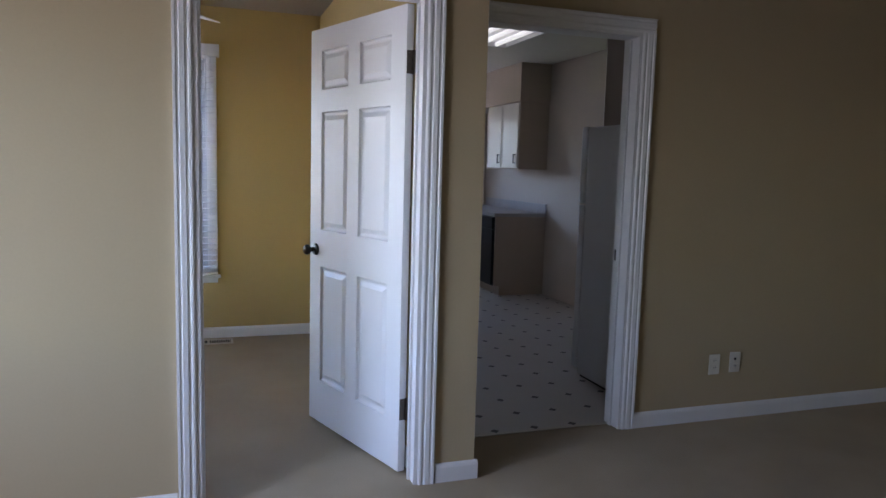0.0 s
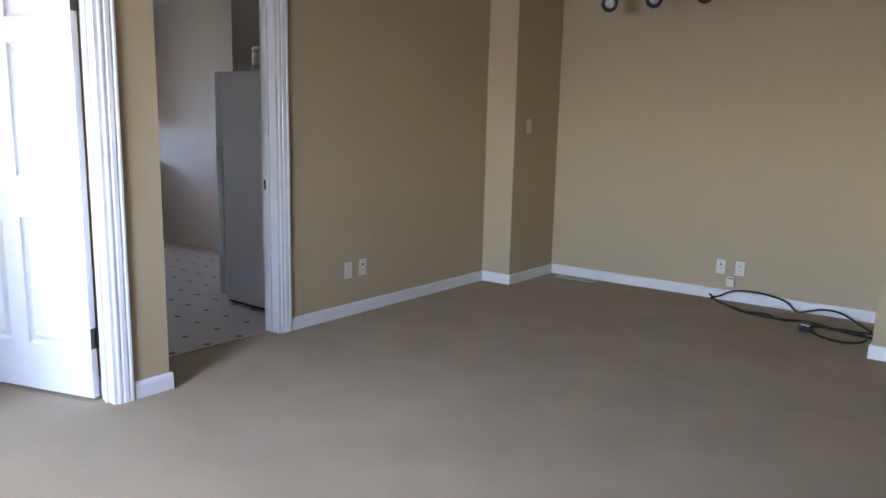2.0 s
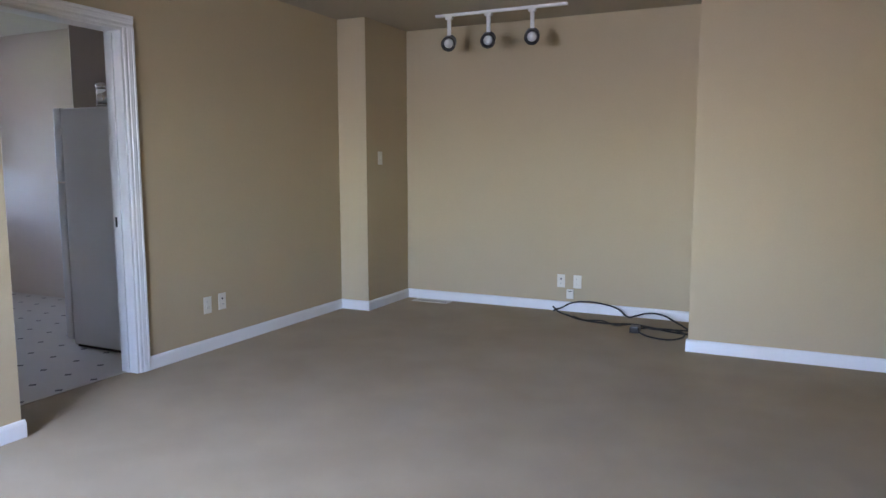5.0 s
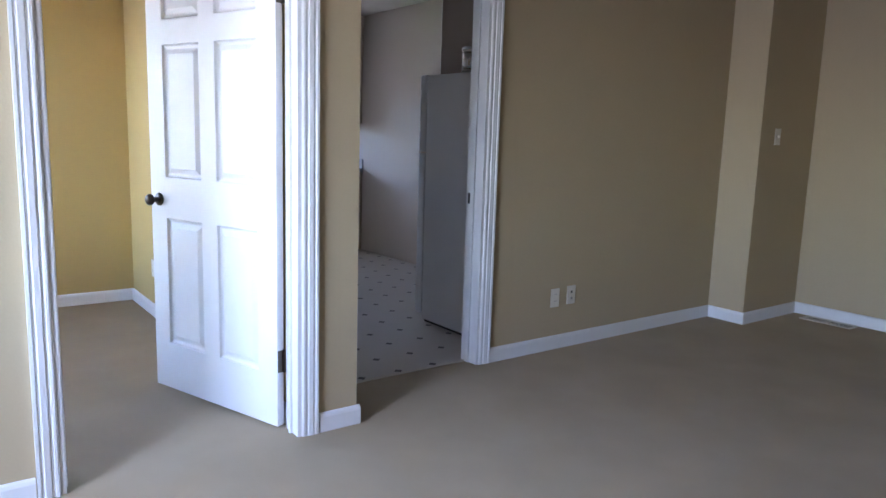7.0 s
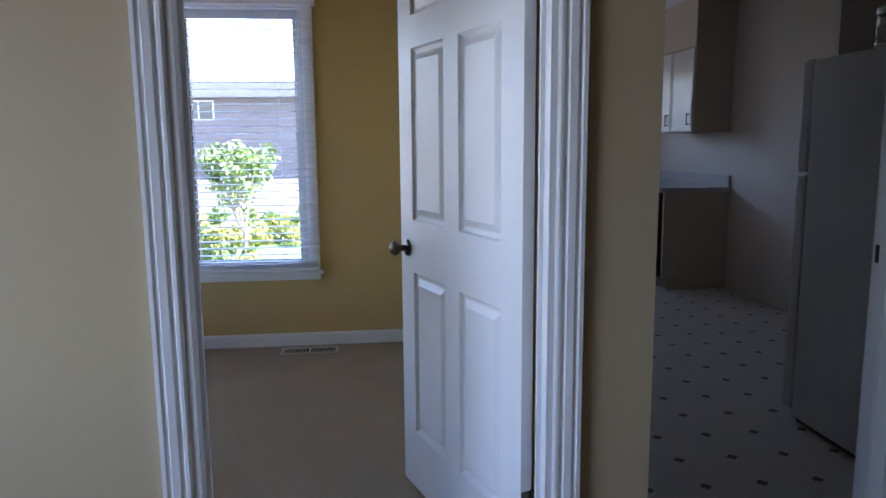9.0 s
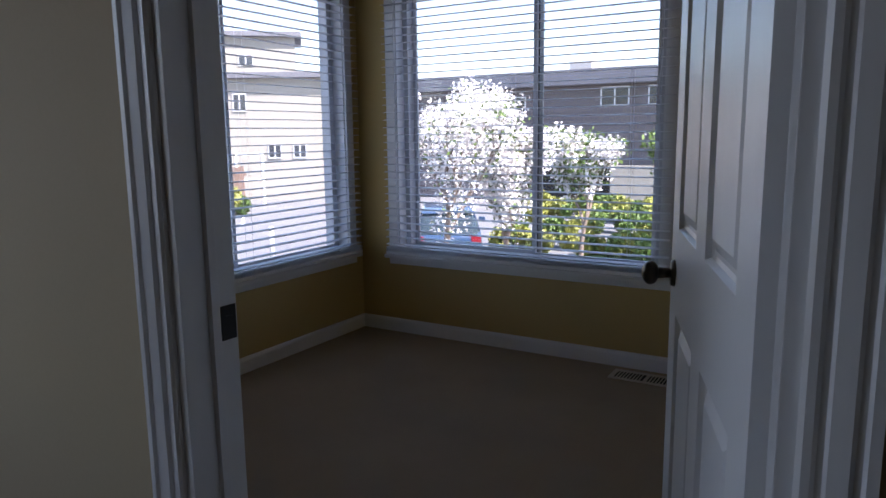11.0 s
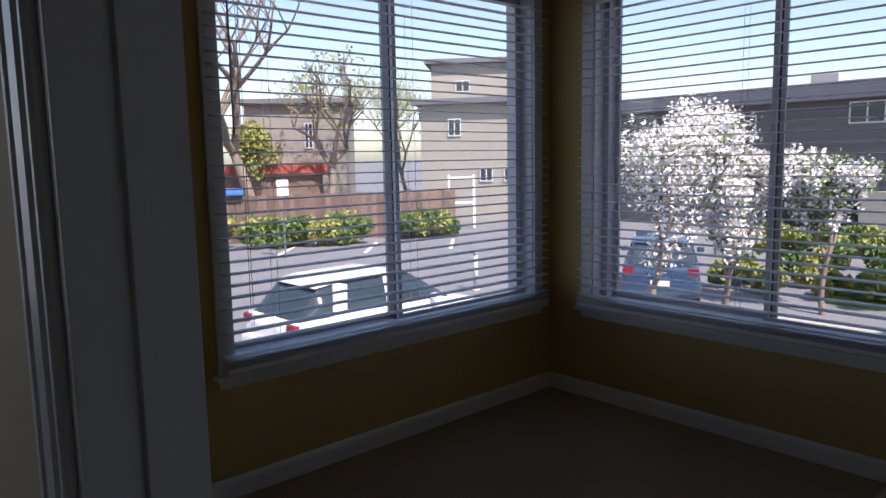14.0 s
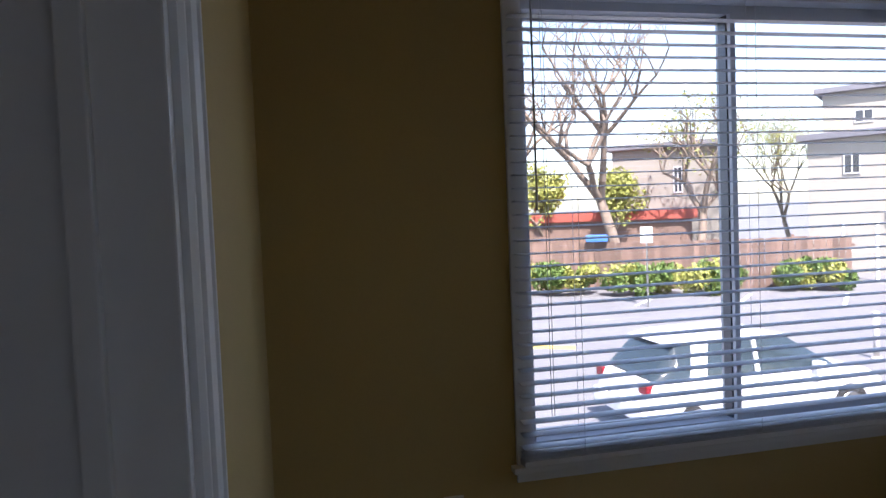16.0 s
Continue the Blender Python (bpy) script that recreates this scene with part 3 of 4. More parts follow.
def cables():
    z = 0.009
    c = tube("black_cable", RUBBER, [(3.88, -1.42, 0.02), (3.87, -1.46, 0.03), (3.87, -1.57, 0.088), (3.87, -1.69, 0.108), (3.87, -1.84, 0.10), (3.86, -1.97, 0.07), (3.84, -2.06, 0.015),
                                 (3.84, -2.12, 0.03), (3.83, -2.22, 0.062), (3.81, -2.34, 0.06), (3.75, -2.44, 0.03), (3.60, -2.56, z)], 0.0072)
    tagged(c, "stiff black coax cable arching along the skirting board", "cable", group="cables on the floor")
    c = tube("black_cable", RUBBER, [(3.88, -1.40, 0.04), (3.84, -1.46, z), (3.72, -1.58, z), (3.62, -1.69, z), (3.56, -1.85, z), (3.55, -1.98, z), (3.60, -2.14, z), (3.54, -2.30, z), (3.47, -2.44, z), (3.43, -2.585, z)], 0.0078)
    tagged(c, "loose black power cable lying along the carpet", "cable", group="cables on the floor")
    c = tube("black_cable", RUBBER, [(3.70, -1.63, z), (3.60, -1.76, z), (3.58, -1.90, 0.02), (3.52, -2.02, z), (3.57, -2.16, 0.016), (3.50, -2.32, z), (3.50, -2.48, 0.018), (3.56, -2.59, z)], 0.006)
    tagged(c, "thin black cable lying beside the power cable", "cable", group="cables on the floor")
    c = tube("black_cable", RUBBER, [(3.40, -2.21, 0.02), (3.30, -2.27, z), (3.22, -2.36, z), (3.20, -2.46, z), (3.26, -2.53, z), (3.38, -2.56, 0.015), (3.47, -2.50, 0.02), (3.48, -2.36, 0.02)], 0.0068, cyclic=True)
    tagged(c, "coil of black cable on the carpet", "cable", group="cables on the floor")
    c = boxes("power_adapter", BLACK, [((3.33, -2.235, 0.001), (3.42, -2.165, 0.05))], 0.008)
    tagged(c, "small black power adapter lying on the carpet", "adapter")
    for x, y in ((3.44, -2.59), (3.86, -1.41)):
        bm = bmesh.new()
        cyl_bm(bm, (x, y, 0.008), (x + 0.03, y - 0.02, 0.012), 0.008, 0.008, 10)
        tagged(done(bm, "cable_plug", BLACK), "small black cable plug on the carpet", "plug")


cables()
stain = mat("dark_carpet_stain", (0.20, 0.16, 0.12), 0.95, vary=0.2)
for x, y, r in ((-0.55, -1.95, 0.018), (-0.95, -2.05, 0.010), (0.1, -2.3, 0.008)):
    bm = bmesh.new()
    vs = [bm.verts.new((x + r * (1 + 0.4 * math.sin(3 * a)) * math.cos(a), y + r * 0.7 * math.sin(a), 0.0015)) for a in [i * math.tau / 14 for i in range(14)]]
    bm.faces.new(vs)
    tagged(done(bm, "carpet_spot", stain), "small dark spot on the beige carpet", "stain", kind="structure")

# ---- kitchen ----


def fridge():
    base = empty("refrigerator", pose(1.245, 0.53, 0))
    tagged(base, "white top-freezer refrigerator standing against the wall", "refrigerator")
    boxes("body", FRIDGE, [((0, 0, 0.022), (0.72, 0.76, 1.655))], 0.008, base)
    boxes("freezer_door", FRIDGE, [((0.002, 0.772, 1.16), (0.718, 0.845, 1.66))], 0.014, base)
    boxes("fridge_door", FRIDGE, [((0.002, 0.772, 0.05), (0.718, 0.845, 1.148))], 0.014, base)
    boxes("gasket", BLACK, [((0.012, 0.76, 0.06), (0.708, 0.772, 1.65))], 0.0, base)
    # black block painted in for the shade of the gap beneath
    boxes("plinth", BLACK, [((0.02, 0.02, 0.0), (0.70, 0.75, 0.022))], 0.0, base)
    boxes("handle", FRIDGE, [((0.64, 0.845, 1.19), (0.665, 0.885, 1.45)), ((0.64, 0.845, 0.75), (0.665, 0.885, 1.11))], 0.006, base)


fridge()


def canister():
    bm = bmesh.new()
    p = (1.305, 0.93)
    z = 1.661
    for r1, r2, a, b in ((0.05, 0.05, 0, 0.012), (0.047, 0.047, 0.012, 0.12), (0.05, 0.05, 0.12, 0.145), (0.045, 0.03, 0.145, 0.155)):
        cyl_bm(bm, (*p, z + a), (*p, z + b), r1, r2, 24)
    tagged(done(bm, "tin_canister", TIN, None, True), "shiny tin canister standing on the refrigerator", "canister")


canister()


def cabinet_unit(name, lo, hi, face, doors, label, material, category="cabinet", legs=False):
    """Cabinet with doors on its west or north face."""
    base = empty(name, pose(*lo))
    tagged(base, label, category)
    d = Vector(hi) - Vector(lo)
    boxes("body", material, [((0, 0, 0), tuple(d))], 0.003, base)
    n = doors
    for i in range(n):
        if face == "west":
            w = d.y / n
            a, b = i * w + 0.006, (i + 1) * w - 0.006
            blocks = [((-0.019, a, 0.01), (-0.001, b, d.z - 0.01))]
            inner = [((-0.023, a + 0.012, 0.02), (-0.019, b - 0.012, 0.045)), ((-0.023, a + 0.012, d.z - 0.045), (-0.019, b - 0.012, d.z - 0.02)),
                     ((-0.023, a + 0.012, 0.045), (-0.019, a + 0.03, d.z - 0.045)), ((-0.023, b - 0.03, 0.045), (-0.019, b - 0.012, d.z - 0.045))]
            hk = [((-0.048, a + 0.05, 0.06), (-0.040, a + 0.06, 0.16)), ((-0.042, a + 0.05, 0.06), (-0.019, a + 0.06, 0.07)), ((-0.042, a + 0.05, 0.15), (-0.019, a + 0.06, 0.16))]
        else:
            w = d.x / n
            a, b = i * w + 0.006, (i + 1) * w - 0.006
            blocks = [((a, d.y + 0.001, 0.01), (b, d.y + 0.019, d.z - 0.01))]
            inner = [((a + 0.012, d.y + 0.019, 0.02), (b - 0.012, d.y + 0.023, 0.04))]
            hk = [((a + 0.05, d.y + 0.019, 0.05), (a + 0.06, d.y + 0.045, 0.15))]
        door = boxes("door", CABDOOR, blocks + inner, 0.002, base)
        boxes("handle", BLACK, hk, 0.001, door)
    return base


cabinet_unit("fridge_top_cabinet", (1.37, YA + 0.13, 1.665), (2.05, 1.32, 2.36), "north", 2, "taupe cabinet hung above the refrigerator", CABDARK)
cabinet_unit("wall_cabinet", (2.11, 4.22, 1.38), (2.448, 5.1, 2.10), "west", 2, "pale wall cabinet with cream doors", CAB)
structure(boxes("soffit", CAB, [((2.09, 4.20, 2.10), (2.448, 5.998, CEI - 0.002))], 0.003), "boxed soffit above the wall cabinets", "soffit")


def base_cabinet():
    base = empty("base_cabinet", pose(1.86, 4.2, 0))
    tagged(base, "pale base cabinet end with a grey worktop", "cabinet")
    boxes("body", CAB, [((0.0, 0, 0.1), (0.588, 0.03, 0.86)), ((0.0, 0.66, 0.1), (0.588, 1.7, 0.86)), ((0.06, 0, 0.0), (0.588, 1.7, 0.1))], 0.003, base)
    boxes("worktop", COUNTER, [((-0.03, -0.02, 0.862), (0.588, 1.7, 0.90)), ((0.57, -0.02, 0.90), (0.588, 1.7, 1.0))], 0.004, base)


base_cabinet()


def dishwasher():
    base = empty("dishwasher", pose(1.86, 4.245, 0))
    tagged(base, "black dishwasher built in under the worktop", "dishwasher")
    boxes("tub", BLACK, [((0.0, 0, 0.10), (0.55, 0.60, 0.855))], 0.003, base)
    boxes("door", BLACK, [((-0.022, 0.004, 0.12), (-0.001, 0.596, 0.72))], 0.004, base)
    boxes("control_panel", BLACK, [((-0.026, 0.004, 0.725), (-0.001, 0.596, 0.85))], 0.005, base)


dishwasher()


def fluorescent():
    base = empty("ceiling_light", pose(1.12, 2.5, CEI))
    tagged(base, "flat fluorescent ceiling light with ribbed lens, faint glow added to its tubes", "ceiling light")
    boxes("housing", WHITE, [((-0.32, -0.62, -0.07), (-0.30, 0.62, -0.001)), ((0.30, -0.62, -0.07), (0.32, 0.62, -0.001)), ((-0.30, -0.62, -0.07), (0.30, -0.60, -0.001)),
                         ((-0.30, 0.60, -0.07), (0.30, 0.62, -0.001)), ((-0.30, -0.60, -0.03), (0.30, 0.60, -0.001))], 0.002, base)
    for i in range(4):
        bm = bmesh.new()
        x = -0.21 + i * 0.14
        cyl_bm(bm, (x, -0.59, -0.05), (x, 0.59, -0.05), 0.019, seg=12)
        done(bm, "tube", TUBE, base, True)


# tubes are taken as unlit; the faint emission is added to brighten them
TUBE = bpy.data.materials.new("fluorescent_tube_added_glow")
TUBE.use_nodes = True
TUBE.node_tree.nodes["Principled BSDF"].inputs["Base Color"].default_value = (0.8, 0.8, 0.8, 1)
TUBE.node_tree.nodes["Principled BSDF"].inputs["Emission Color"].default_value = (1, 0.97, 0.93, 1)
TUBE.node_tree.nodes["Principled BSDF"].inputs["Emission Strength"].default_value = 0.05
fluorescent()

# dark diamonds set in the vinyl
bm = bmesh.new()
for i in range(0, 11):
    for j in range(0, 25):
        x, y = 0.085 + 0.2285 * i, 0.495 + 0.2285 * j
        vs = [bm.verts.new((x + dx, y + dy, -0.0012)) for dx, dy in ((0.026, 0), (0, 0.026), (-0.026, 0), (0, -0.026))]
        bm.faces.new(vs)
dm = done(bm, "floor_diamonds", DIAMOND)
tagged(dm, "small dark diamonds inlaid in the cream vinyl", "floor inlay", kind="stuff")
structure(boxes("threshold", GRILLE, [((KL, 0.435, 0.0), (KR, 0.455, 0.004))], 0.0015), "thin metal carpet edge strip", "threshold")

# ---- bedroom fan ----


def ceiling_fan():
    base = empty("ceiling_fan", pose(-1.36, 1.64, CEI))
    tagged(base, "white ceiling fan with four blades and glass shades", "ceiling fan")
    bm = bmesh.new()
    cyl_bm(bm, (0, 0, -0.05), (0, 0, -0.001), 0.04, 0.07, 20)
    cyl_bm(bm, (0, 0, -0.16), (0, 0, -0.05), 0.013, seg=12)
    cyl_bm(bm, (0, 0, -0.20), (0, 0, -0.16), 0.10, 0.06, 24)
    cyl_bm(bm, (0, 0, -0.27), (0, 0, -0.20), 0.10, 0.10, 24)
    cyl_bm(bm, (0, 0, -0.31), (0, 0, -0.27), 0.055, 0.10, 24)
    cyl_bm(bm, (0, 0, -0.36), (0, 0, -0.31), 0.05, 0.05, 20)
    done(bm, "motor", WHITE, base, True)
    for k in range(4):
        m = pose(0, 0, -0.245, 0, 0, -32 + 90 * k)
        bm = bmesh.new()
        box_bm(bm, (0.09, -0.015, -0.004), (0.22, 0.015, 0.004), 0.002)
        vs = box_bm(bm, (0.18, -0.06, -0.003), (0.56, 0.06, 0.003), 0.002)
        bmesh.ops.rotate(bm, cent=(0, 0, 0), matrix=Euler((radians(12), 0, 0)).to_matrix(), verts=vs)
        bmesh.ops.transform(bm, matrix=m, verts=bm.verts)
        done(bm, "blade", WHITE, base)
    for k in range(3):
        a = radians(20 + 120 * k)
        d = Vector((math.cos(a), math.sin(a), -0.7)).normalized()
        c = Vector((0, 0, -0.34))
        bm = bmesh.new()
        cyl_bm(bm, c, c + d * 0.09, 0.010, 0.018, 10)
        done(bm, "lamp_arm", BRASS, base, True)
        bm = bmesh.new()
        cyl_bm(bm, c + d * 0.08, c + d * 0.17, 0.028, 0.055, 18, caps=False)
        done(bm, "shade", LENS, base, True)


ceiling_fan()

# ---- outside ----
GZ = -2.08
bm = bmesh.new()
for lo, hi in (((-900, -900), (900, 900)),):
    vs = [bm.verts.new(p) for p in ((lo[0], lo[1], GZ), (hi[0], lo[1], GZ), (hi[0], hi[1], GZ), (lo[0], hi[1], GZ))]
    bm.faces.new(vs)
structure(done(bm, "ground", ASPHALT), "sunlit grey asphalt yard and lane", "ground")
# the storey below the rooms
structure(boxes("lower_storey", BEIGE, [((XW - 0.16, YS - 0.16, GZ), (XE + 0.16, 6.15, -0.13))]), "beige storey below the rooms", "building")
# roof out of view; eaves widened to hold sky light off the bedroom windows
structure(boxes("roof", ROOF, [((XW - 0.8, YS - 0.3, CEI + 0.16), (XE + 0.3, YN + 0.8, CEI + 0.3)), ((-0.12, YN + 0.8, CEI + 0.16), (XE + 0.3, 6.3, CEI + 0.3))]), "unseen flat roof, eaves widened to cut sky light", "roof")

LANE = math.degrees(math.atan2(5.5, 3.1))    # heading of the lane and the fence


def lane(x, y, z=GZ, extra=0.0):
    return pose(x, y, z, 0, 0, LANE + extra)


for name, m, lx, ly, material, label in (
        ("pavement", lane(-9.0, 11.6), 2.2, 1.3, CONCRETE, "pale concrete apron by the lane"),
        ("road_line", lane(-18.3, 4.9), 2.6, 0.06, LINEY, "yellow line painted on the asphalt"),
        ("road_line", lane(-18.1, 4.8), 2.6, 0.06, LINEY, "yellow line painted on the asphalt"),
        ("parking_line", lane(-24.2, 13.2, GZ, 75), 1.6, 0.06, LINEW, "white parking stripe on the asphalt"),
        ("parking_line", lane(-22.6, 16.0, GZ, 75), 1.6, 0.06, LINEW, "white parking stripe on the asphalt"),
        ("parking_line", lane(-21.0, 18.8, GZ, 75), 1.6, 0.06, LINEW, "white parking stripe on the asphalt")):
    ob = boxes(name, material, [((-lx, -ly, 0.004), (lx, ly, 0.012))])
    ob.matrix_world = m
    structure(ob, label, name.replace("_", " "))
structure(boxes("lawn", GRASS, [((-6.4, 16.5, GZ), (4, 27.0, GZ + 0.10))]), "sunlit green lawn", "lawn")
structure(boxes("footpath", CONCRETE, [((-14, 27.0, GZ), (4, 28.4, GZ + 0.11))]), "pale concrete path along the building", "path")
structure(boxes("kerb", CONCRETE, [((-3.2, 14.6, GZ), (4, 15.5, GZ + 0.14))], 0.02), "white concrete kerb", "kerb")


def car(name, m, paint, label, group):
    """Small hatchback; local x forward, origin on the ground under its middle."""
    base = empty(name, m)
    tagged(base, label, "car", group=group)

    def shell(rows, part, material, bev=0.04):
        # rows: x, half width bottom, half width top, z bottom, z top
        bm = bmesh.new()
        rings = []
        for x, wb, wt, zb, zt in rows:
            rings.append([bm.verts.new(p) for p in ((x, -wb, zb), (x, wb, zb), (x, (wb + wt) / 2 + 0.03, (zb + zt) / 2), (x, wt, zt), (x, -wt, zt), (x, -(wb + wt) / 2 - 0.03, (zb + zt) / 2))])
        for a, b in zip(rings, rings[1:]):
            for k in range(6):
                bm.faces.new((a[k], a[(k + 1) % 6], b[(k + 1) % 6], b[k]))
        bm.faces.new(rings[0])
        bm.faces.new(list(reversed(rings[-1])))
        bmesh.ops.recalc_face_normals(bm, faces=bm.faces)
        ob = done(bm, part, material, base, True)
        s = ob.modifiers.new("bevel", "BEVEL")
        s.width, s.segments, s.limit_method, s.angle_limit = bev, 3, "ANGLE", radians(20)
        return ob
    shell([(-2.12, 0.72, 0.70, 0.38, 0.80), (-2.05, 0.82, 0.80, 0.24, 0.92), (-1.2, 0.85, 0.82, 0.20, 0.95), (0.9, 0.85, 0.80, 0.20, 0.92),
           (1.75, 0.82, 0.72, 0.22, 0.80), (2.12, 0.66, 0.62, 0.30, 0.62)], "body", paint, 0.05)
    shell([(-1.98, 0.76, 0.60, 0.88, 0.96), (-1.55, 0.79, 0.60, 0.88, 1.38), (-1.3, 0.79, 0.60, 0.88, 1.43), (0.0, 0.79, 0.61, 0.88, 1.45), (0.35, 0.79, 0.59, 0.88, 1.40), (1.15, 0.76, 0.66, 0.86, 0.92)],
          "glasshouse", CGLASS, 0.02)
    shell([(-1.62, 0.62, 0.58, 1.385, 1.41), (-1.3, 0.64, 0.58, 1.42, 1.475), (0.0, 0.65, 0.59, 1.44, 1.495), (0.34, 0.62, 0.57, 1.40, 1.435)], "roof", paint, 0.015)
    for sy in (-1, 1):
        for x, w, lean in ((-1.28, 0.13, 14), (-0.28, 0.035, 4)):
            bm = bmesh.new()
            vs = box_bm(bm, (x - w, -0.02, 0.0), (x + w, 0.02, 0.56), 0.01)
            bmesh.ops.transform(bm, matrix=pose(0, sy * 0.80, 0.90, sy * 18.5, 0, 0) @ pose(x, 0, 0, 0, lean, 0) @ pose(-x, 0, 0), verts=vs)
            done(bm, "pillar", paint, base)
    for s in (0.0, -1.36):
        boxes("tail_lamp", RED, [((-2.12, 0.56 + s, 0.74), (-1.86, 0.80 + s, 0.90))], 0.03, base)
    boxes("rear_bumper", paint, [((-2.2, -0.78, 0.34), (-1.98, 0.78, 0.58))], 0.06, base)
    boxes("front_bumper", paint, [((2.0, -0.7, 0.28), (2.18, 0.7, 0.5))], 0.06, base)
    boxes("number_plate", LINEW, [((-2.215, -0.2, 0.52), (-2.2, 0.2, 0.64))], 0.004, base)
    for s in (0.84, -1.02):
        boxes("mirror", paint, [((0.62, s, 0.92), (0.74, s + 0.18, 1.04))], 0.03, base)
    for x in (-1.32, 1.32):
        for sy in (-1, 1):
            bm = bmesh.new()
            cyl_bm(bm, (x, sy * 0.66, 0.31), (x, sy * 0.86, 0.31), 0.31, seg=28)
            w = done(bm, "wheel", TYRE, base, False)
            bm = bmesh.new()
            cyl_bm(bm, (x, sy * 0.85, 0.31), (x, sy * 0.875, 0.31), 0.20, 0.18, seg=20)
            done(bm, "rim", STEEL, w)


car("white_car", pose(-10.55, 7.2, GZ, 0, 0, 91), CARW, "white hatchback parked in the sunlit yard", "parked cars")
car("blue_car", pose(-9.7, 15.4, GZ, 0, 0, 120), CARB, "dark blue car parked by the blossoming tree", "parked cars")


def bollard():
    base = empty("bollard", pose(-13.2, 12.4, GZ))
    tagged(base, "pale metal post standing in the yard", "bollard")
    bm = bmesh.new()
    cyl_bm(bm, (0, 0, 0), (0, 0, 0.95), 0.06, seg=14)
    cyl_bm(bm, (0, 0, 0.95), (0, 0, 1.02), 0.085, 0.05, 14)
    cyl_bm(bm, (0, 0, 0), (0, 0, 0.04), 0.12, 0.10, 14)
    done(bm, "post", CONCRETE, base, True)


bollard()


def sign_post(x, y, h):
    base = empty("sign_post", pose(x, y, GZ, 0, 0, LANE))
    tagged(base, "white parking sign on a thin steel post", "sign")
    bm = bmesh.new()
    cyl_bm(bm, (0, 0, 0), (0, 0, h), 0.035, seg=10)
    done(bm, "post", STEEL, base)
    boxes("plate", LINEW, [((-0.2, -0.065, h - 0.55), (0.2, -0.04, h))], 0.01, base)


sign_post(-22.5, 12.2, 2.75)


def clumps(name, material, centres, size, count, seed, parent=None, squash=1.0):
    """Many small leaf cards strewn round centres (x, y, z, radius)."""
    rng = np.random.default_rng(seed)
    verts, faces = [], []
    per = max(1, count // len(centres))
    for cx, cy, cz, r in centres:
        for _ in range(per):
            d = rng.normal(size=3)
            d /= np.linalg.norm(d)
            p = np.array((cx, cy, cz)) + d * (r * rng.uniform(0.25, 1.0) ** 0.6) * np.array((1, 1, squash))
            u = rng.normal(size=3)
            u /= np.linalg.norm(u)
            v = np.cross(u, rng.normal(size=3))
            v /= np.linalg.norm(v)
            s = size * rng.uniform(0.6, 1.3)
            n = len(verts)
            verts += [tuple(p - u * s), tuple(p + v * s * 0.55), tuple(p + u * s), tuple(p - v * s * 0.55)]
            faces.append((n, n + 1, n + 2, n + 3))
    me = bpy.data.meshes.new(name)
    me.from_pydata(verts, [], faces)
    me.materials.append(material)
    ob = new(name, me)
    if parent is not None:
        ob.parent = parent
    return ob


def tree(name, x, y, height, spread, trunk, depth, seed, label, foliage=(), lean=(0, 0), bark=None, first=0.32, upright=0.5, levels_from=2):
    """Tapered trunk and forked limbs; foliage: (material, leaf size, count, clump radius)."""
    base = empty(name, pose(x, y, GZ))
    tagged(base, label, "tree")
    rng = random.Random(seed)
    bm = bmesh.new()
    tips = []

    def grow(p, d, length, r, level):
        q = p
        n = 3 if level < 3 else 2
        for k in range(n):
            nd = (d + Vector((rng.uniform(-0.22, 0.22), rng.uniform(-0.22, 0.22), rng.uniform(-0.05, 0.12)))).normalized()
            e = q + nd * length / n
            r2 = r * (1 - 0.28 / n * (k + 1))
            cyl_bm(bm, q, e, r * (1 - 0.28 / n * k), r2, 8 if level < 2 else 5, caps=False)
            q, d = e, nd
            if level >= levels_from:
                tips.append(q.copy())
        if level < depth:
            for _ in range(3 if level < 3 else 2):
                s = Vector((rng.uniform(-1, 1), rng.uniform(-1, 1), rng.uniform(-0.1, 0.6) + upright)).normalized()
                grow(q, (d * 0.55 + s * spread).normalized(), length * rng.uniform(0.62, 0.85), r * 0.62, level + 1)
    grow(Vector((0, 0, 0)), Vector((lean[0], lean[1], 1)).normalized(), height * first, trunk, 0)
    done(bm, "trunk_and_limbs", bark or BARK, base, True)
    for i, (material, size, count, rad) in enumerate(foliage):
        pick = [t for t in tips]
        rng.shuffle(pick)
        pick = pick[:160]
        leaves = clumps("leaves" if material not in (BLOSSOM,) else "blossom", material, [(t.x, t.y, t.z, rad * rng.uniform(0.6, 1.2)) for t in pick], size, count, seed + i, base)
        tagged(leaves, kind="stuff")
    return base


tree("bare_tree", -29.8, 15.2, 11.5, 1.0, 0.30, 6, 11, "tall bare grey-barked tree behind the fence", lean=(-0.16, -0.28), first=0.34, upright=0.25)
tree("bare_tree", -33.5, 21.0, 9.5, 1.1, 0.26, 6, 23, "spreading bare tree with sparse new leaves", [(LEAFY, 0.10, 900, 0.7)], lean=(-0.15, 0.1), upright=0.25)
tree("bare_tree", -33.0, 12.0, 10.5, 1.0, 0.24, 6, 31, "bare grey tree behind the fence", first=0.34, upright=0.25)
tree("leafy_tree", -35.5, 17.3, 5.4, 1.0, 0.16, 5, 37, "small yellow-green tree behind the fence", [(LEAFY, 0.12, 4500, 0.55)])
tree("leafy_tree", -39.0, 15.0, 5.2, 1.1, 0.16, 5, 41, "small yellow-green tree behind the fence", [(LEAFY, 0.12, 4000, 0.55)])
tree("leafy_tree", -31.4, 25.2, 8.8, 1.0, 0.14, 6, 39, "pale wispy yellow-green tree before the beige building", [(LEAFY, 0.045, 6000, 1.7)], bark=TWIG, first=0.28, upright=0.45)
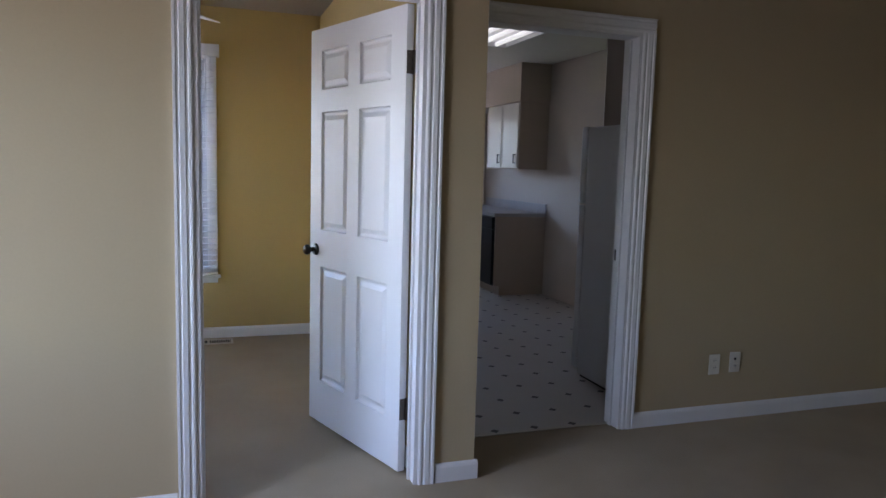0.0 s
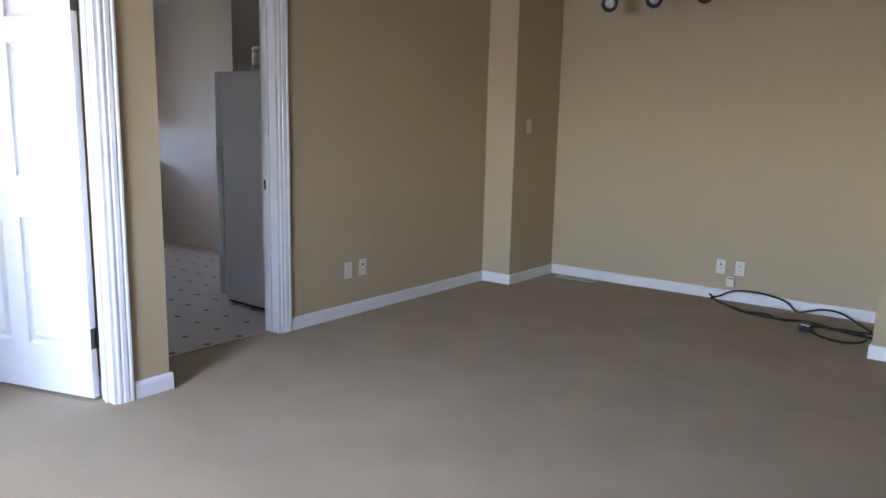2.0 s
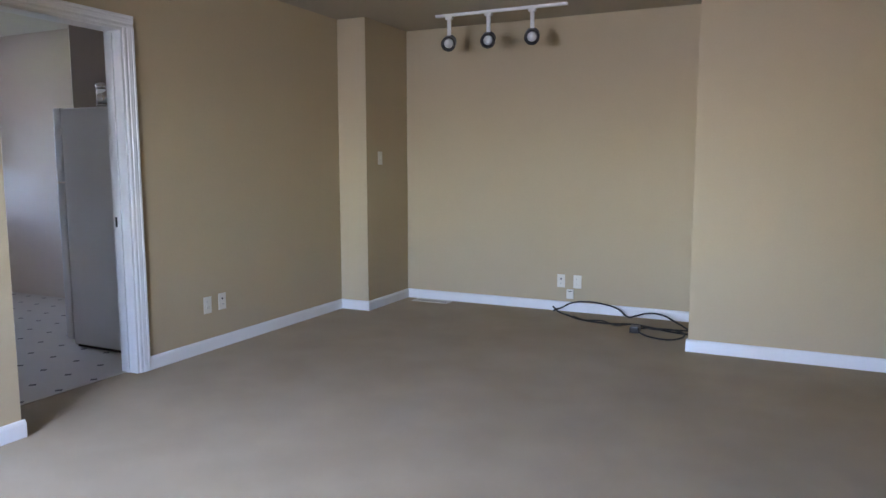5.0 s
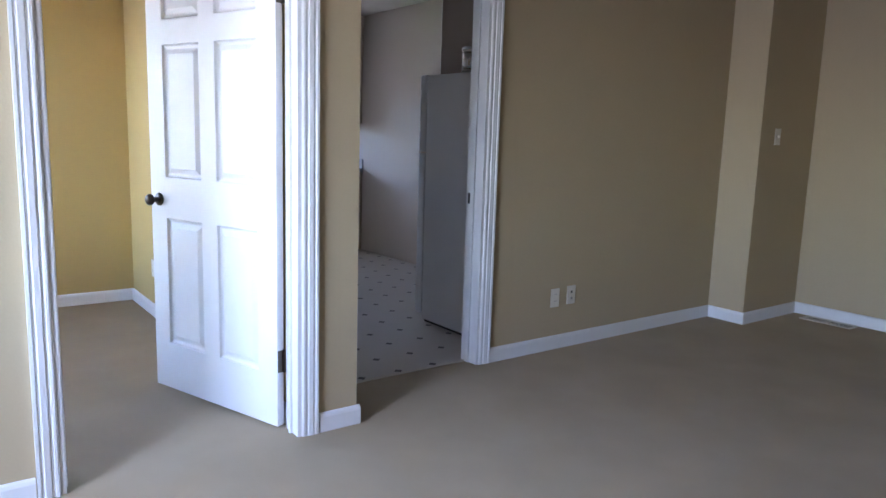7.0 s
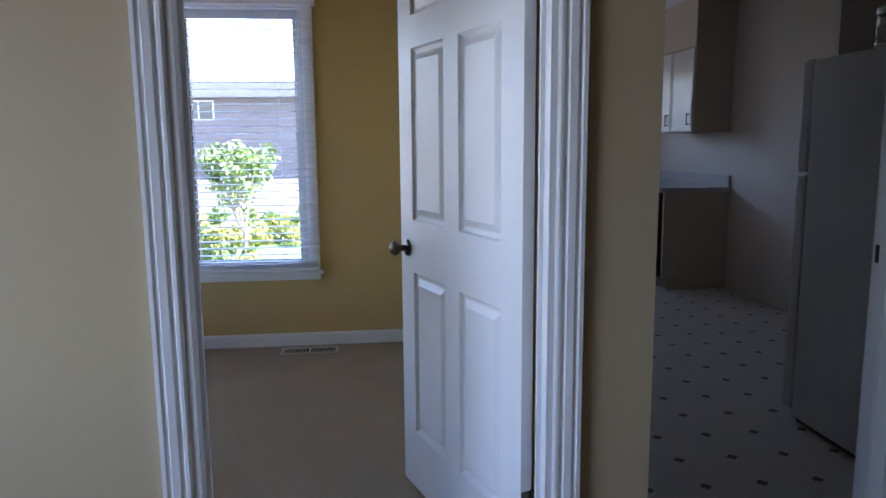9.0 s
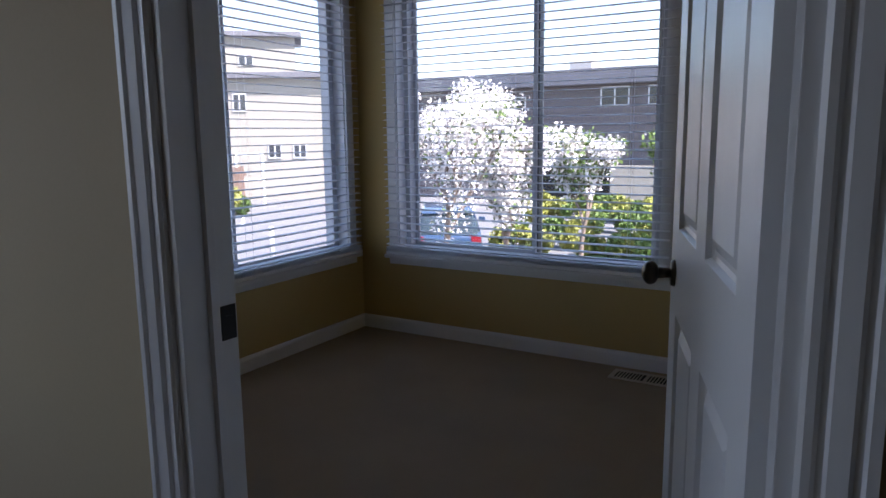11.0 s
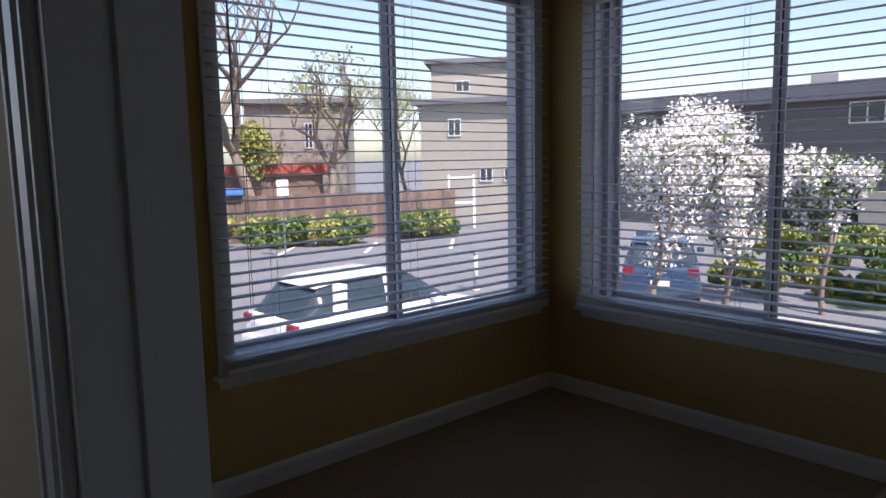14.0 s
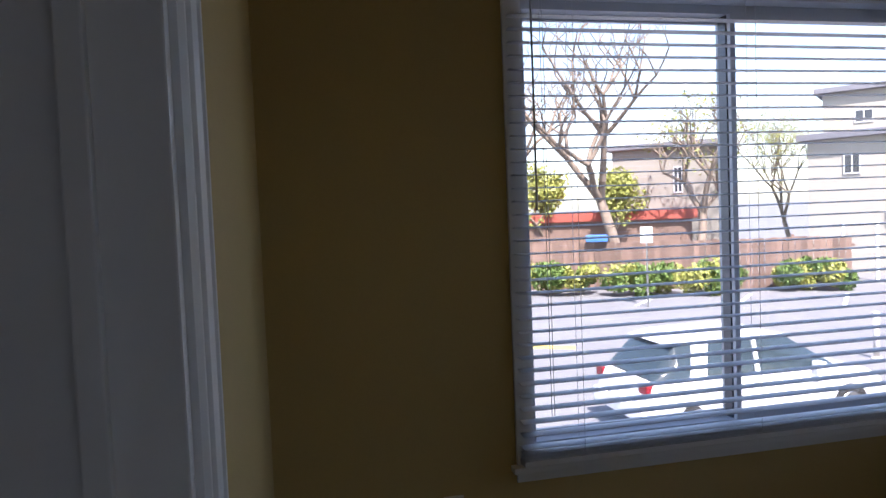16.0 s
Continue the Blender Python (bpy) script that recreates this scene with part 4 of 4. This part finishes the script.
tree("blossom_tree", -6.8, 9.9, 5.6, 0.72, 0.08, 5, 5, "slender tree covered in white blossom", [(BLOSSOM, 0.038, 10000, 0.36), (LEAF, 0.05, 1200, 0.3)], first=0.215, upright=0.85, levels_from=1)
tree("blossom_tree", -6.2, 11.6, 4.6, 0.72, 0.08, 5, 8, "slender tree covered in white blossom", [(BLOSSOM, 0.045, 13000, 0.28), (LEAF, 0.05, 1500, 0.3)], first=0.215, upright=0.85, levels_from=1)
tree("blossom_tree", -5.9, 15.3, 3.5, 0.9, 0.07, 5, 14, "small tree with white blossom over the lawn", [(BLOSSOM, 0.06, 4500, 0.26), (LEAF, 0.06, 2500, 0.3)], first=0.30, upright=0.4)
tree("leafy_tree", -3.9, 17.2, 3.4, 0.85, 0.08, 5, 17, "small green tree on the lawn", [(LEAF, 0.08, 6000, 0.3), (BLOSSOM, 0.05, 1200, 0.3)], first=0.32, upright=0.4)


def hedge(name, m, length, h, w, seed, label, size=0.10, materials=(LEAF, LEAFY)):
    base = empty(name, m)
    tagged(base, label, "hedge")
    rng = random.Random(seed)
    for i, material in enumerate(materials):
        cs = [(rng.uniform(0, length), rng.uniform(-w, w), rng.uniform(0.25, 0.8) * h, h * rng.uniform(0.28, 0.42)) for _ in range(int(length * 3))]
        ob = clumps("foliage", material, cs, size, 6500 if i == 0 else 5000, seed + i, base)
        tagged(ob, kind="stuff")
    return base


hedge("hedge", lane(-28.6, 8.2), 10.0, 1.25, 0.5, 3, "low green hedge in front of the fence")
hedge("hedge", lane(-23.9, 18.7), 2.2, 1.15, 0.5, 6, "low yellow-green hedge by the fence end", materials=(LEAFY, LEAF))
hedge("hedge", pose(-9.0, 17.6, GZ), 6.0, 0.75, 0.9, 9, "low bushes on the lawn", 0.08, (LEAFY, LEAF))
hedge("hedge", pose(-11.6, 25.2, GZ, 0, 0, 8), 9.5, 0.9, 1.3, 12, "yellow-green bushes before the building", 0.09, (LEAFY, LEAF))
hedge("hedge", pose(-9.8, 21.8, GZ, 0, 0, 6), 11.0, 0.8, 1.3, 10, "low yellow-green bushes before the building", 0.09, (LEAFY, LEAF))


def fence(m, length, h):
    base = empty("wooden_fence", m)
    tagged(base, "weathered red-brown wooden board fence", "fence")
    n = int(length / 0.22)
    bm = bmesh.new()
    box_bm(bm, (0, -0.012, 0), (0.205, 0.012, h), 0.006)
    first = done(bm, "board", FENCE, base)
    rng = random.Random(2)
    for i in range(n):
        o = first if i == 0 else new("board", first.data)
        o.parent = base
        o.matrix_basis = pose(i * 0.22, rng.uniform(-0.01, 0.01), rng.uniform(-0.03, 0.03), 0, rng.uniform(-0.5, 0.5), 0)
    boxes("rail", FENCE, [((0, 0.02, 0.5), (length, 0.06, 0.6)), ((0, 0.02, h - 0.4), (length, 0.06, h - 0.3))], 0.0, base)
    boxes("fence_post", FENCE, [((i * 2.4, 0.0, 0), (i * 2.4 + 0.1, 0.12, h + 0.12)) for i in range(int(length / 2.4) + 1)], 0.0, base)


fence(lane(-31.6, 7.0), 16.6, 2.0)


def house(name, m, size, material, openings, label, roof_material=ROOF, eave=0.5, roof_h=0.35, siding=0.0):
    """Block of flats: local x along its front, the front faces -y, origin at its front left foot. openings: x, z, w, h."""
    base = empty(name, m)
    tagged(base, label, "building")
    L, D, H = size
    boxes("wall", material, [((0, 0, 0), (L, D, H))], 0.0, base)
    if siding:
        boxes("siding", material, [((0, -0.03, i * siding), (L, -0.002, i * siding + siding * 0.93)) for i in range(int(H / siding))], 0.0, base)
    boxes("roof", roof_material, [((-eave, -eave, H + 0.002), (L + eave, D + eave, H + roof_h))], 0.03, base)
    for x, z, w, h in openings:
        win = boxes("window", FRAME, [((x - 0.06, -0.06, z - 0.06), (x + w + 0.06, -0.032, z)), ((x - 0.06, -0.06, z + h), (x + w + 0.06, -0.032, z + h + 0.06)),
                                  ((x - 0.06, -0.06, z), (x, -0.032, z + h)), ((x + w, -0.06, z), (x + w + 0.06, -0.032, z + h)), ((x + w / 2 - 0.03, -0.06, z), (x + w / 2 + 0.03, -0.032, z + h))], 0.0, base)
        boxes("window_glass", GLASSD, [((x, -0.045, z), (x + w, -0.034, z + h))], 0.0, win)
    return base


# dark flats to the north
flats = house("dark_flats", pose(-21.5, 31.0, GZ), (32, 10, 5.4), TAUPE, [(10.8, 4.5, 1.2, 0.75), (12.95, 4.5, 1.2, 0.75), (6.0, 4.2, 1.0, 0.75), (18.6, 4.2, 1.0, 0.75), (22.0, 4.2, 1.0, 0.75), (19.0, 1.0, 1.2, 1.2), (9.0, 1.0, 1.2, 1.2)],
      "long dark taupe flats with a unseen flat roof, eaves widened to cut sky light", ROOF, 0.7, 0.7, 0.3)
# flat near-black panel painted in for the shaded inside of the open bay
garage = boxes("garage_door", VOIDSHADE, [((7.6, -0.06, 0.02), (11.5, -0.033, 1.9))], 0.0, flats)
tagged(garage, "open garage bay, its shade painted as a flat dark panel")
boxes("garage_frame", FRAME, [((7.5, -0.09, 0.0), (7.6, -0.033, 2.0)), ((11.5, -0.09, 0.0), (11.6, -0.033, 2.0)), ((7.6, -0.09, 1.9), (11.5, -0.033, 2.0))], 0.0, flats)
structure(boxes("garden_wall", BEIGE, [((-9.8, 29.6, GZ), (-3.0, 29.8, GZ + 1.85))], 0.02), "pale low wall before the dark flats", "wall")
structure(boxes("roof_plant", CONCRETE, [((-13.8, 35.0, GZ + 5.8), (-12.6, 36.5, GZ + 6.9))], 0.03), "pale box on the flat roof", "roof plant")
# beige flats to the north-west
house("beige_flats", pose(-29.7, 24.7, GZ, 0, 0, 31), (8.6, 5, 6.2), BEIGE, [(1.6, 4.6, 0.6, 0.8), (3.3, 2.2, 0.6, 0.6), (4.6, 2.2, 0.6, 0.6)],
      "beige stucco flats with small windows", ROOF, 0.4, 0.3)
house("beige_flats", pose(-34.9, 30.1, GZ, 0, 0, 42), (5, 5, 9.3), BEIGE, [(1.6, 7.6, 0.8, 0.6)], "taller beige stucco flats behind", ROOF, 0.4, 0.3)
# grey flats behind the bare trees
house("grey_flats", pose(-40.2, 19.8, GZ, 0, 0, 50), (6.0, 6, 6.8), GREYW, [(3.6, 4.2, 0.4, 1.4)], "grey stucco flats behind the trees", ROOF, 0.4, 0.3)
house("red_roofed_shed", pose(-40.0, 12.0, GZ, 0, 0, 62), (11, 4, 2.7), FENCE, [], "low shed with a red roof behind the fence", REDROOF, 0.3, 0.5)
t = boxes("blue_tarp", BLUE, [((-0.45, -0.2, 0), (0.45, 0.2, 0.3))], 0.08)
t.matrix_world = lane(-28.1, 13.0, GZ + 2.02)
tagged(t, "blue plastic tarp bundled on the fence", "tarp")
boxes_post = boxes("gate_post", LINEW, [((-0.06, -0.06, 0), (0.06, 0.06, 2.6)), ((-0.06, -1.2, 2.4), (0.06, -0.06, 2.5)), ((-0.06, -1.2, 1.2), (0.06, -0.06, 1.3)), ((-0.06, -1.3, 0), (0.06, -1.2, 2.6))], 0.01)
boxes_post.matrix_world = pose(-24.9, 23.9, GZ, 0, 0, LANE - 90)
tagged(boxes_post, "white painted gate frame at the fence end", "gate")
